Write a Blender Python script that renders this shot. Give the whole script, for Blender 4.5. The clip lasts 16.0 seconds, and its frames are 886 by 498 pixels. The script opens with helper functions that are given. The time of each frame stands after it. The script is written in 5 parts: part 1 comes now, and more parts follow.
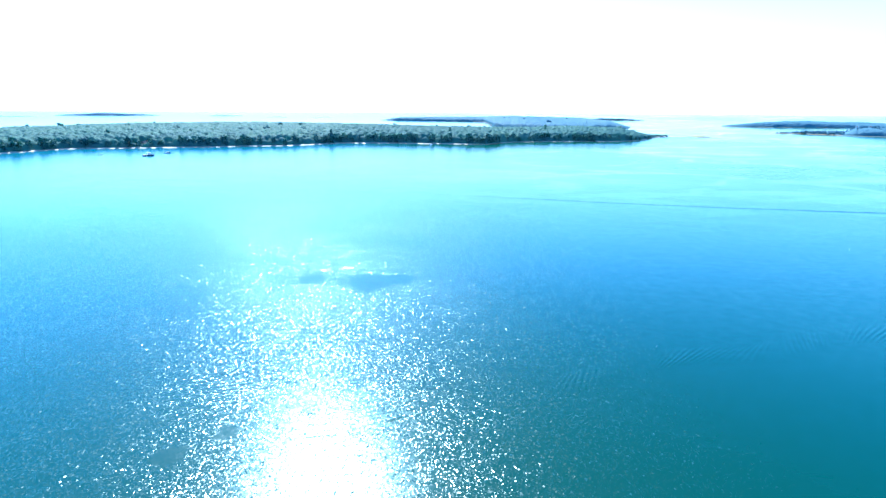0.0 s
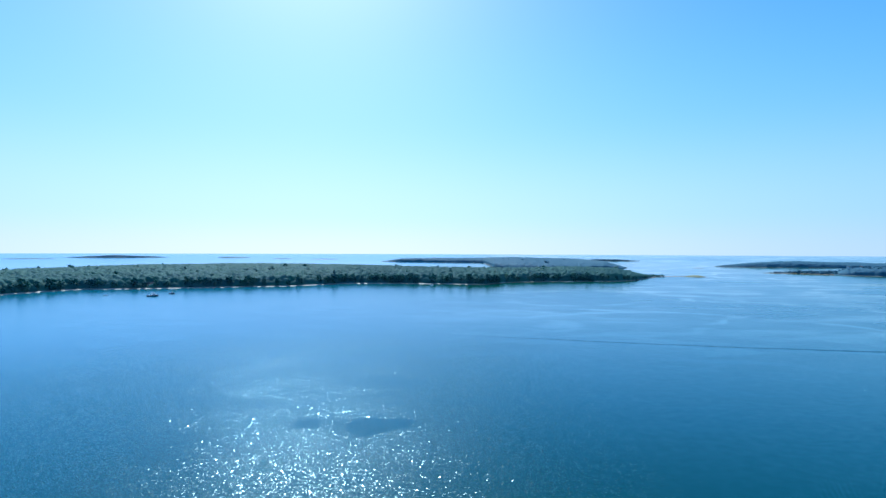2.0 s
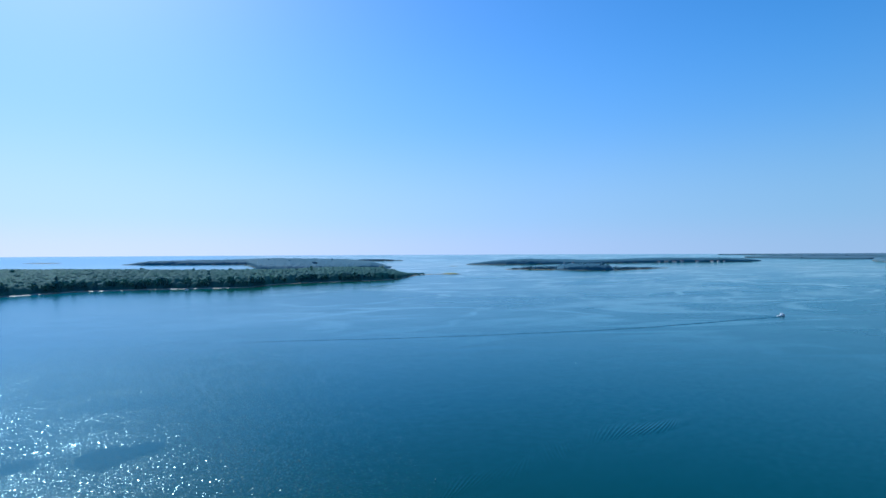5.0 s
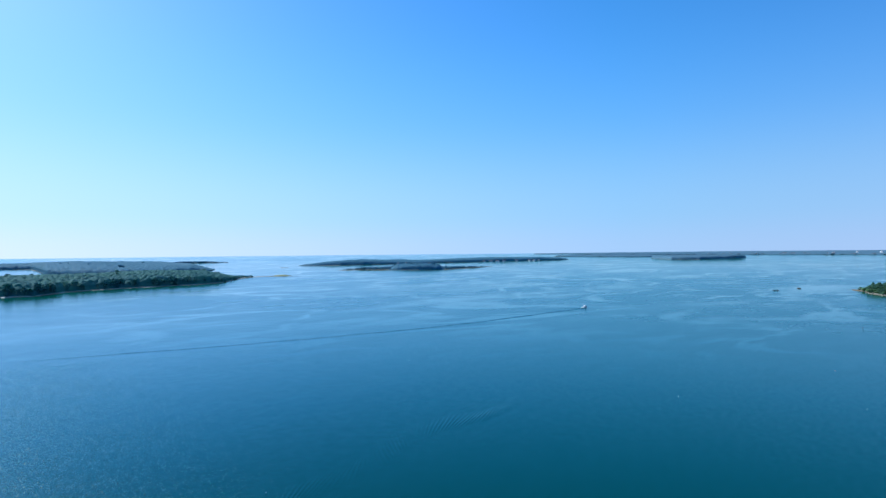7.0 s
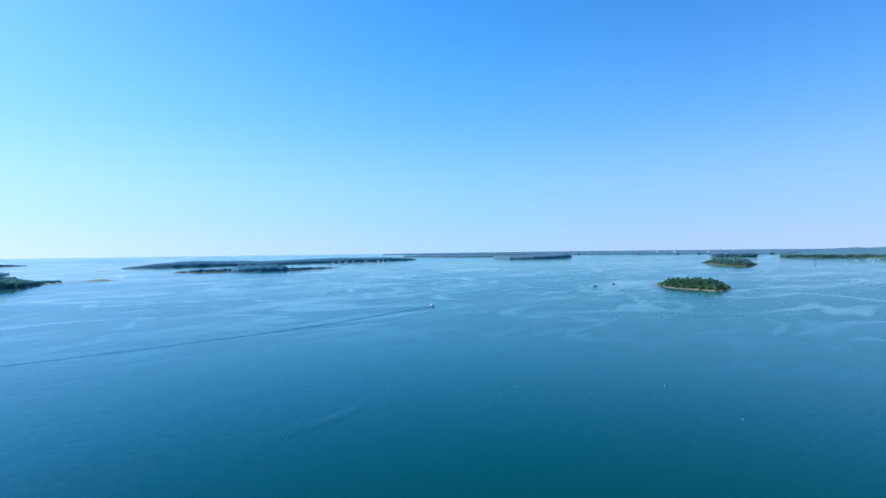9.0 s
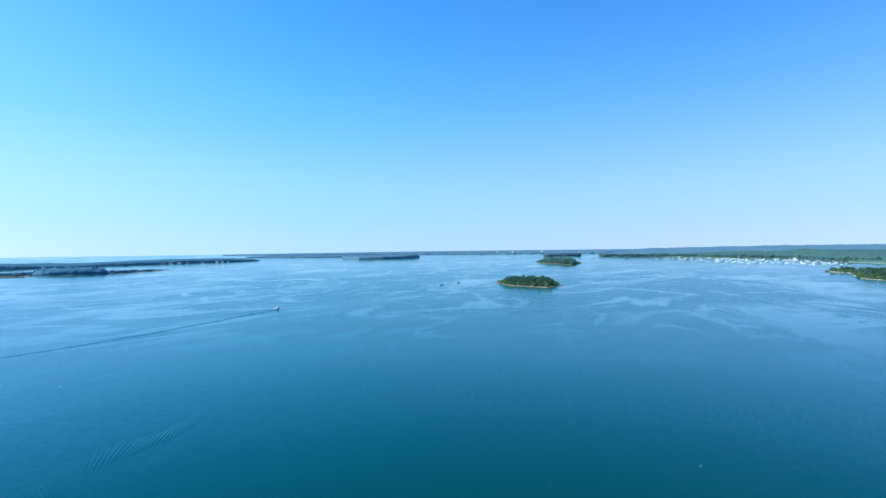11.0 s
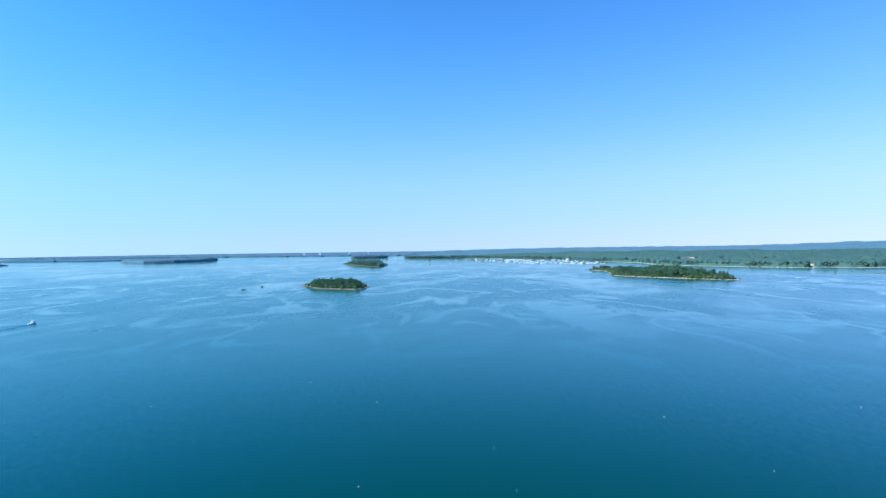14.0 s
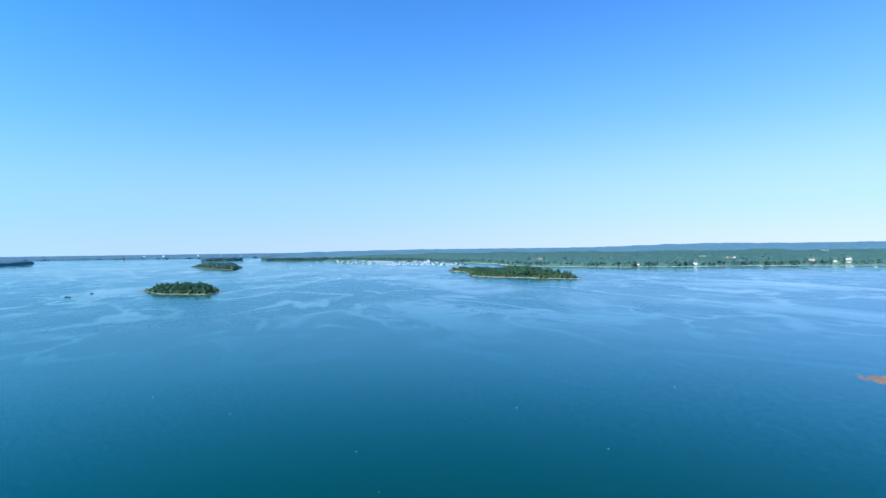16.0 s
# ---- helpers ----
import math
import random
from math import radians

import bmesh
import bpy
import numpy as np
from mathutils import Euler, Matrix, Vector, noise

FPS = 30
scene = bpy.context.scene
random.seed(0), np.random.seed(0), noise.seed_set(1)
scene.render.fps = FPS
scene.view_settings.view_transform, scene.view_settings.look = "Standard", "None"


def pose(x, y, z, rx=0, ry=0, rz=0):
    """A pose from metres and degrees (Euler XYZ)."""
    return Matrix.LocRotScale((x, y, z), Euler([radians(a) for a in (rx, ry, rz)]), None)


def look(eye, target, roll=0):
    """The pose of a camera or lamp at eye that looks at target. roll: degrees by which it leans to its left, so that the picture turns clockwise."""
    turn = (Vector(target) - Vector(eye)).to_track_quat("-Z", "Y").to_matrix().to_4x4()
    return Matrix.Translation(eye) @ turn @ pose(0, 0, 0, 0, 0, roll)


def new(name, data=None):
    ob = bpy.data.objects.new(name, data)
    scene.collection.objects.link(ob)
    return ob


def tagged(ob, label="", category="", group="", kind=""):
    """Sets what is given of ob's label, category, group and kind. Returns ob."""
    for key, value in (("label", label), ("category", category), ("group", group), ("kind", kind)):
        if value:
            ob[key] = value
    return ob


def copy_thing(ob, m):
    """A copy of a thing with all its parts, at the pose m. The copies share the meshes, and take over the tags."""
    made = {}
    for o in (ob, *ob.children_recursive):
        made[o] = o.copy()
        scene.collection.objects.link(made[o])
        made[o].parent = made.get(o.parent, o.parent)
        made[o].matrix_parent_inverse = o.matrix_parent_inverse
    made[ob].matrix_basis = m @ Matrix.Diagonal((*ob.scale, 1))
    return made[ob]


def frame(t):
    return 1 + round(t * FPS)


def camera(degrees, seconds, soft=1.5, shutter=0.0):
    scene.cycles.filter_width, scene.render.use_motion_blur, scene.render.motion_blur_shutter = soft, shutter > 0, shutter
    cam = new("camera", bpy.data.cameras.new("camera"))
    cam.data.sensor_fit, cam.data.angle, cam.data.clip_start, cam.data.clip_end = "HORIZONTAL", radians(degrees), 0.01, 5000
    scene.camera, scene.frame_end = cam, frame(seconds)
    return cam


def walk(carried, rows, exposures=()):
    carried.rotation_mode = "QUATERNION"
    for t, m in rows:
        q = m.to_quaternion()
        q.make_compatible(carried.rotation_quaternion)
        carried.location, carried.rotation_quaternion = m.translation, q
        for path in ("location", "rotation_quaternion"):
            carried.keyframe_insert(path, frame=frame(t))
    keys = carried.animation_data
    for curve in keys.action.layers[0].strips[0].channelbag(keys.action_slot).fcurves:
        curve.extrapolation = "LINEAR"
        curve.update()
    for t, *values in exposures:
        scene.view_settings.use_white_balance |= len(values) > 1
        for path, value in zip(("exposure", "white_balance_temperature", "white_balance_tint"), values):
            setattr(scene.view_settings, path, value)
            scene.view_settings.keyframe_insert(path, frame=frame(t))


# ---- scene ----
# A drone hangs 60 m over a wooded bay on a clear morning and turns slowly to its right.
# Bearings are degrees clockwise from north (+y), distances are metres over the water from the drone.
EYE = 60.0
cam = camera(78.57, 16.0)
ROWS = [
    (0.0, pose(0, 0, EYE, 75.59, 0, 4.75) @ pose(0, 0, 0, 0, 0, 0.35)),
    (0.5, pose(0, 0, EYE, 85.20, 0, 4.97) @ pose(0, 0, 0, 0, 0, 0.33)),
    (1.0, pose(0, 0, EYE, 90.13, 0, 5.20) @ pose(0, 0, 0, 0, 0, 0.30)),
    (1.5, pose(0, 0, EYE, 90.21, 0, 5.37) @ pose(0, 0, 0, 0, 0, 0.26)),
    (2.0, pose(0, 0, EYE, 90.27, 0, 4.91) @ pose(0, 0, 0, 0, 0, 0.21)),
    (2.5, pose(0, 0, EYE, 90.29, 0, 2.89) @ pose(0, 0, 0, 0, 0, 0.09)),
    (3.0, pose(0, 0, EYE, 90.32, 0, 0.23) @ pose(0, 0, 0, 0, 0, 0.06)),
    (3.5, pose(0, 0, EYE, 90.37, 0, -4.13) @ pose(0, 0, 0, 0, 0, -0.00)),
    (4.0, pose(0, 0, EYE, 90.36, 0, -9.73) @ pose(0, 0, 0, 0, 0, -0.14)),
    (6.5, pose(0, 0, EYE, 90.32, 0, -31.88) @ pose(0, 0, 0, 0, 0, -0.38)),
    (7.0, pose(0, 0, EYE, 90.27, 0, -36.67) @ pose(0, 0, 0, 0, 0, -0.53)),
    (7.5, pose(0, 0, EYE, 90.25, 0, -41.22) @ pose(0, 0, 0, 0, 0, -0.54)),
    (8.0, pose(0, 0, EYE, 90.21, 0, -45.23) @ pose(0, 0, 0, 0, 0, -0.57)),
    (8.5, pose(0, 0, EYE, 90.21, 0, -48.73) @ pose(0, 0, 0, 0, 0, -0.65)),
    (9.0, pose(0, 0, EYE, 90.17, 0, -52.52) @ pose(0, 0, 0, 0, 0, -0.65)),
    (11.5, pose(0, 0, EYE, 90.01, 0, -72.12) @ pose(0, 0, 0, 0, 0, -0.71)),
    (12.0, pose(0, 0, EYE, 90.02, 0, -75.59) @ pose(0, 0, 0, 0, 0, -0.73)),
    (12.5, pose(0, 0, EYE, 90.02, 0, -78.78) @ pose(0, 0, 0, 0, 0, -0.73)),
    (13.0, pose(0, 0, EYE, 89.98, 0, -82.71) @ pose(0, 0, 0, 0, 0, -0.75)),
    (13.5, pose(0, 0, EYE, 89.97, 0, -85.83) @ pose(0, 0, 0, 0, 0, -0.77)),
    (14.0, pose(0, 0, EYE, 90.00, 0, -88.47) @ pose(0, 0, 0, 0, 0, -0.73)),
    (14.5, pose(0, 0, EYE, 90.03, 0, -91.06) @ pose(0, 0, 0, 0, 0, -0.70)),
    (15.0, pose(0, 0, EYE, 90.03, 0, -94.57) @ pose(0, 0, 0, 0, 0, -0.67)),
    (15.5, pose(0, 0, EYE, 89.99, 0, -98.44) @ pose(0, 0, 0, 0, 0, -0.72)),
    (16.0, pose(0, 0, EYE, 90.00, 0, -102.96) @ pose(0, 0, 0, 0, 0, -0.71)),
]
EXPOSURES = [(t, e, 5200, 3) for t, e in ((0.0, 1.86), (0.5, 1.38), (1.0, 0.92), (1.5, 0.70), (2.0, 0.45), (2.5, 0.22), (3.0, 0.13), (3.5, 0.07), (4.0, 0.06),
                                           (7.0, 0.36), (9.0, 0.54), (12.5, 0.75), (16.0, 0.71))]
walk(cam, ROWS, EXPOSURES)

# ---------------------------------------------------------------- sky and sun
SUN_BEARING, SUN_HEIGHT = -19.2, 41.0


def build_world():
    world = bpy.data.worlds.new("clear_sky")
    scene.world = world
    world.use_nodes = True
    nt = world.node_tree
    back = nt.nodes["Background"]
    sky = nt.nodes.new("ShaderNodeTexSky")
    sky.sky_type = "NISHITA"
    sky.sun_disc = False
    sky.sun_elevation, sky.sun_rotation = radians(SUN_HEIGHT), radians(SUN_BEARING)
    sky.altitude, sky.air_density, sky.dust_density, sky.ozone_density = 0, 1.0, 0.4, 3.0
    # the lowest, dustiest degree of the sky is lifted a little: sea air without a brown rim
    co = nt.nodes.new("ShaderNodeTexCoord")
    sep = nt.nodes.new("ShaderNodeSeparateXYZ")
    lift = nt.nodes.new("ShaderNodeMath")
    lift.operation = "SMOOTH_MAX"
    lift.inputs[1].default_value, lift.inputs[2].default_value = 0.10, 0.18
    com = nt.nodes.new("ShaderNodeCombineXYZ")
    nt.links.new(co.outputs["Generated"], sep.inputs[0])
    nt.links.new(sep.outputs[0], com.inputs[0])
    nt.links.new(sep.outputs[1], com.inputs[1])
    nt.links.new(sep.outputs[2], lift.inputs[0])
    nt.links.new(lift.outputs[0], com.inputs[2])
    nt.links.new(com.outputs[0], sky.inputs["Vector"])
    hue = nt.nodes.new("ShaderNodeHueSaturation")
    # sea haze pales the sky towards the horizon and warms its lowest rim
    def fade(low, high, top):
        f = nt.nodes.new("ShaderNodeMapRange")
        f.interpolation_type = "SMOOTHSTEP"
        f.inputs["From Max"].default_value = top
        f.inputs["To Min"].default_value, f.inputs["To Max"].default_value = low, high
        nt.links.new(sep.outputs[2], f.inputs["Value"])
        return f.outputs[0]

    nt.links.new(fade(1.0, 1.24, 0.24), hue.inputs["Saturation"])
    nt.links.new(fade(0.81, 1.0, 0.34), hue.inputs["Value"])
    rim = nt.nodes.new("ShaderNodeMix")
    rim.data_type, rim.blend_type = "RGBA", "MULTIPLY"
    rim.inputs[0].default_value = 1.0
    tone = nt.nodes.new("ShaderNodeCombineColor")
    # towards and away from the sun the haze is whiter, across it the sky is a purer blue
    along = nt.nodes.new("ShaderNodeVectorMath")
    along.operation = "DOT_PRODUCT"
    along.inputs[1].default_value = (math.sin(radians(SUN_BEARING)), math.cos(radians(SUN_BEARING)), 0)
    nt.links.new(co.outputs["Generated"], along.inputs[0])

    def across(height, middle, base, gain):
        """The height's tone, times base, and more of it the farther the view is from that middle between sun and antisun."""
        out = along.outputs["Value"]
        for op, value in (("SUBTRACT", middle), ("ABSOLUTE", 0.0), ("MULTIPLY", gain), ("ADD", base)):
            n = nt.nodes.new("ShaderNodeMath")
            n.operation, n.inputs[1].default_value = op, value
            nt.links.new(out, n.inputs[0])
            out = n.outputs[0]
        both = nt.nodes.new("ShaderNodeMath")
        both.operation = "MULTIPLY"
        nt.links.new(out, both.inputs[0])
        nt.links.new(height, both.inputs[1])
        return both.outputs[0]

    nt.links.new(across(fade(1.20, 1.0, 0.07), 0.27, 0.855, 0.22), tone.inputs[0])
    nt.links.new(across(fade(0.955, 0.985, 0.5), 0.2, 0.985, -0.05), tone.inputs[1])
    nt.links.new(fade(1.06, 1.0, 0.16), tone.inputs[2])
    nt.links.new(hue.outputs[0], rim.inputs[6])
    nt.links.new(tone.outputs[0], rim.inputs[7])
    nt.links.new(sky.outputs[0], hue.inputs["Color"])
    # an even veil of summer haze over the lowest sky
    veil = nt.nodes.new("ShaderNodeCombineColor")
    nt.links.new(fade(2.75, 1.2, 0.45), veil.inputs[0])
    nt.links.new(fade(3.3, 2.85, 0.45), veil.inputs[1])
    nt.links.new(fade(3.75, 4.4, 0.45), veil.inputs[2])
    air = nt.nodes.new("ShaderNodeMix")
    air.data_type = "RGBA"
    nt.links.new(fade(0.34, 0.0, 0.45), air.inputs[0])
    nt.links.new(rim.outputs[2], air.inputs[6])
    nt.links.new(veil.outputs[0], air.inputs[7])
    nt.links.new(air.outputs[2], back.inputs[0])
    back.inputs[1].default_value = 0.13


build_world()
sun = new("sun", bpy.data.lights.new("sun", "SUN"))
sun.data.energy, sun.data.angle, sun.data.color = 5.0, radians(0.53), (1.0, 0.94, 0.85)
_b, _h = radians(SUN_BEARING), radians(SUN_HEIGHT)
sun.matrix_world = look((0, 0, 300), (-math.sin(_b) * math.cos(_h), -math.cos(_b) * math.cos(_h), 300 - math.sin(_h)))


# ---------------------------------------------------------------- materials
def material(name):
    m = bpy.data.materials.new(name)
    m.use_nodes = True
    nt = m.node_tree
    return m, nt, nt.nodes["Principled BSDF"]


def node(nt, kind, **values):
    n = nt.nodes.new(kind)
    for key, value in values.items():
        n.inputs[key.replace("_", " ")].default_value = value
    return n


def ramp(nt, source, *stops):
    r = nt.nodes.new("ShaderNodeValToRGB")
    while len(r.color_ramp.elements) < len(stops):
        r.color_ramp.elements.new(0.5)
    for e, (at, c) in zip(r.color_ramp.elements, stops):
        e.position = at
        e.color = (*c, 1) if isinstance(c, tuple) else (c, c, c, 1)
    nt.links.new(source, r.inputs[0])
    return r.outputs[0]


def place(nt, sx=1.0, sy=1.0, sz=1.0, turn=0.0):
    g = nt.nodes.new("ShaderNodeNewGeometry")
    mp = nt.nodes.new("ShaderNodeMapping")
    mp.inputs["Scale"].default_value = (sx, sy, sz)
    mp.inputs["Rotation"].default_value = (0, 0, radians(turn))
    nt.links.new(g.outputs["Position"], mp.inputs[0])
    return mp.outputs[0]


def noisy(nt, vector, scale, detail=3.0, rough=0.5, warp=0.0):
    n = node(nt, "ShaderNodeTexNoise", Scale=scale, Detail=detail, Roughness=rough, Distortion=warp)
    nt.links.new(vector, n.inputs["Vector"])
    return n.outputs["Fac"]


def math_node(nt, op, a, b):
    n = nt.nodes.new("ShaderNodeMath")
    n.operation = op
    for i, v in enumerate((a, b)):
        if isinstance(v, (int, float)):
            n.inputs[i].default_value = v
        else:
            nt.links.new(v, n.inputs[i])
    return n.outputs[0]


def vec_node(nt, op, a, b=None, scale=None):
    n = nt.nodes.new("ShaderNodeVectorMath")
    n.operation = op
    for i, v in enumerate((a, b)):
        if isinstance(v, tuple):
            n.inputs[i].default_value = v
        elif v is not None:
            nt.links.new(v, n.inputs[i])
    if isinstance(scale, (int, float)):
        n.inputs["Scale"].default_value = scale
    elif scale is not None:
        nt.links.new(scale, n.inputs["Scale"])
    return n.outputs["Value"] if op in ("LENGTH", "DISTANCE") else n.outputs[0]


def smooth(nt, source, low, high, a=0.0, b=1.0):
    n = nt.nodes.new("ShaderNodeMapRange")
    n.interpolation_type = "SMOOTHSTEP"
    for key, v in (("From Min", low), ("From Max", high), ("To Min", a), ("To Max", b)):
        n.inputs[key].default_value = v
    nt.links.new(source, n.inputs["Value"])
    return n.outputs[0]


def filaments(nt, vector, wide, detail=3.0, warp=1.2):
    """Thin winding lines: where a slow noise crosses its middle."""
    n = noisy(nt, vector, 1.0, detail, 0.5, warp)
    return ramp(nt, math_node(nt, "ABSOLUTE", math_node(nt, "SUBTRACT", n, 0.5), 0.0), (0.0, 1.0), (wide * 0.4, 0.75), (wide, 0.0))


def water_material():
    m, nt, b = material("sea_water")
    mul, mx = (lambda p, q: math_node(nt, "MULTIPLY", p, q)), (lambda p, q: math_node(nt, "MAXIMUM", p, q))
    g = nt.nodes.new("ShaderNodeNewGeometry")
    where = g.outputs["Position"]
    axes = nt.nodes.new("ShaderNodeSeparateXYZ")
    nt.links.new(where, axes.inputs[0])
    reach = vec_node(nt, "LENGTH", vec_node(nt, "MULTIPLY", where, (1, 1, 0)))
    # slicks of the tide: thin curling filaments, broken by patches, and wide calm lanes farther up the bay
    broken = smooth(nt, noisy(nt, place(nt, 0.0045, 0.006, 0.0, 60), 1.0, 4.0, 0.65), 0.40, 0.60)
    thread = mul(filaments(nt, place(nt, 0.0038, 0.0062, 0.0, 24), 0.036, 3.0, 0.7), broken)
    fine = mul(filaments(nt, place(nt, 0.0070, 0.0150, 0.0, 32), 0.050, 3.0, 0.5), smooth(nt, noisy(nt, place(nt, 0.0030, 0.004, 0.0, 10), 1.0, 4.0, 0.65), 0.46, 0.62))
    lane = smooth(nt, noisy(nt, place(nt, 0.0028, 0.0075, 0.0, 26), 1.0, 7.0, 0.62, 0.6), 0.50, 0.68)
    veil = smooth(nt, noisy(nt, place(nt, 0.0010, 0.0015, 0.0, 15), 1.0, 5.0, 0.62, 0.6), 0.42, 0.62)
    calm = mx(mx(mul(thread, 0.95), mul(fine, 0.80)), math_node(nt, "ADD", mul(lane, smooth(nt, reach, 400, 1300, 0.50, 0.85)), mul(veil, 0.14)))
    calm = math_node(nt, "MINIMUM", math_node(nt, "ADD", calm, smooth(nt, reach, 900, 2600, 0.0, 0.30)), 1.0)
    tide = mul(smooth(nt, reach, 190, 520), smooth(nt, axes.outputs[0], -200, 260))
    calm = mul(calm, tide)
    # holes of still water in the breeze under the sun, and one cat's paw
    still = 0.0
    for bearing, dist, wide in ((-12.7, 187, 8.5), (-18.9, 194, 4.5), (-9.6, 190, 5.0), (-34.7, 97, 2.8), (-29.0, 100, 2.0)):
        a = radians(bearing)
        warped = vec_node(nt, "ADD", where, vec_node(nt, "SCALE", vec_node(nt, "SUBTRACT", noise_colour(nt, where, 0.13, 3.0), (0.5, 0.5, 0.5)), None, wide * 1.6))
        gap = vec_node(nt, "LENGTH", vec_node(nt, "MULTIPLY", vec_node(nt, "SUBTRACT", warped, (dist * math.sin(a), dist * math.cos(a), 0)), (1, 0.8, 0)))
        still = mx(still, smooth(nt, gap, wide * 0.75, wide * 1.1, 1.0, 0.0))
    # the ripples are finer than the eye tells apart: a rough mirror, set by distance from the drone to fit its view,
    # smoother in the slicks
    gusts = smooth(nt, noisy(nt, place(nt, 0.022, 0.04, 0.0, 15), 1.0, 4.0, 0.6, 0.4), 0.30, 0.60, 0.0, 1.0)
    outer = smooth(nt, axes.outputs[0], -150, 350, RIPPLE[1], RIPPLE[2])
    away = smooth(nt, reach, 220, 700)
    base_rough = math_node(nt, "ADD", math_node(nt, "ADD", mul(away, outer), mul(math_node(nt, "SUBTRACT", 1.0, away), RIPPLE[0])), mul(gusts, 0.02))
    nt.nodes.remove(b)
    body = nt.nodes.new("ShaderNodeBsdfDiffuse")

    def mirror(rough, normal, kind="BECKMANN", face=None, edge=None):
        """A blue-tinted sea mirror with water's own reflectance, over the green body of the bay."""
        shine = nt.nodes.new("ShaderNodeBsdfMetallic")
        shine.distribution, shine.fresnel_type = kind, "F82"
        shine.inputs["Base Color"].default_value = tuple(0.025 * c for c in face or MIRROR) + (1.0,)
        shine.inputs["Edge Tint"].default_value = (*(edge or MIRROR_EDGE), 1.0)
        if isinstance(rough, float):
            shine.inputs["Roughness"].default_value = rough
        else:
            nt.links.new(rough, shine.inputs["Roughness"])
        nt.links.new(normal, shine.inputs["Normal"])
        both = nt.nodes.new("ShaderNodeAddShader")
        nt.links.new(body.outputs[0], both.inputs[0])
        nt.links.new(shine.outputs[0], both.inputs[1])
        return both.outputs[0]

    rough = mul(base_rough, math_node(nt, "SUBTRACT", 1.0, mx(mul(calm, 0.74), mul(still, 0.25))))
    # body colour lighter and bluer west, standing in for sunward brightness; green to the east
    drift = math_node(nt, "ADD", axes.outputs[0], mul(math_node(nt, "SUBTRACT", noisy(nt, place(nt, 0.004, 0.004, 0.0), 1.0, 3.0), 0.5), 160.0))
    cols = ramp(nt, smooth(nt, drift, -420, 60), (0.0, BODY[0]), (1.0, BODY[1]))
    nt.links.new(cols, body.inputs["Color"])
    swell = vec_node(nt, "SCALE", vec_node(nt, "SUBTRACT", noise_colour(nt, place(nt, 0.35, 0.6, 0.0, -25), 1.0, 1.0), (0.5, 0.5, 0.5)), None, 0.05)
    result = mirror(rough, vec_node(nt, "NORMALIZE", vec_node(nt, "ADD", g.outputs["Normal"], vec_node(nt, "MULTIPLY", swell, (1, 1, 0)))))
    # on some of the wavelets a smooth facet, tilted its own way, flashes in the sun; limited to where the glitter shows
    # from the drone
    glitter_zone = mul(smooth(nt, axes.outputs[0], -25, 60, 1.0, 0.0), smooth(nt, reach, 260, 480, 1.0, 0.0))
    for across, turn, share, steep in FACETS:
        cells = nt.nodes.new("ShaderNodeTexVoronoi")
        cells.voronoi_dimensions = "2D"
        cells.inputs["Scale"].default_value = 1.0
        nt.links.new(place(nt, 1.0 / across, 0.72 / across, 0.0, turn), cells.inputs["Vector"])
        dice = []
        for k in range(3):
            white = nt.nodes.new("ShaderNodeTexWhiteNoise")
            white.noise_dimensions = "2D"
            nt.links.new(vec_node(nt, "ADD", cells.outputs["Position"], (k * 37.7, k * 11.3, 0)), white.inputs["Vector"])
            dice.append(white)
        both = vec_node(nt, "SUBTRACT", vec_node(nt, "ADD", dice[0].outputs["Color"], dice[1].outputs["Color"]), (1, 1, 1))
        tilt = mul(smooth(nt, gusts, 0.0, 1.0, steep * 0.8, steep * 1.1), math_node(nt, "SUBTRACT", 1.0, mx(mul(calm, 0.7), mul(still, 0.85))))
        lean = vec_node(nt, "MULTIPLY", vec_node(nt, "SCALE", both, None, tilt), (1, 1, 0))
        flash = mirror(0.21, vec_node(nt, "NORMALIZE", vec_node(nt, "ADD", g.outputs["Normal"], lean)), "GGX", (0.85, 0.95, 1.0), (0.72, 0.93, 1.0))
        blend = nt.nodes.new("ShaderNodeMixShader")
        nt.links.new(math_node(nt, "LESS_THAN", dice[2].outputs["Value"], mul(glitter_zone, share)), blend.inputs[0])
        nt.links.new(result, blend.inputs[1])
        nt.links.new(flash, blend.inputs[2])
        result = blend.outputs[0]
    nt.links.new(result, nt.nodes["Material Output"].inputs["Surface"])
    return m


def noise_colour(nt, vector, scale, detail):
    n = node(nt, "ShaderNodeTexNoise", Scale=scale, Detail=detail)
    nt.links.new(vector, n.inputs["Vector"])
    return n.outputs["Color"]


# facets: size in metres, turn, share of the surface and steepness
FACETS = ((0.13, 20, 0.46, 0.23), (0.25, -35, 0.17, 0.25))
RIPPLE = (0.235, 0.225, 0.27)
BODY = ((0.0090, 0.062, 0.088), (0.0035, 0.031, 0.018))
MIRROR, MIRROR_EDGE = (0.62, 0.85, 1.0), (0.67, 0.885, 1.0)


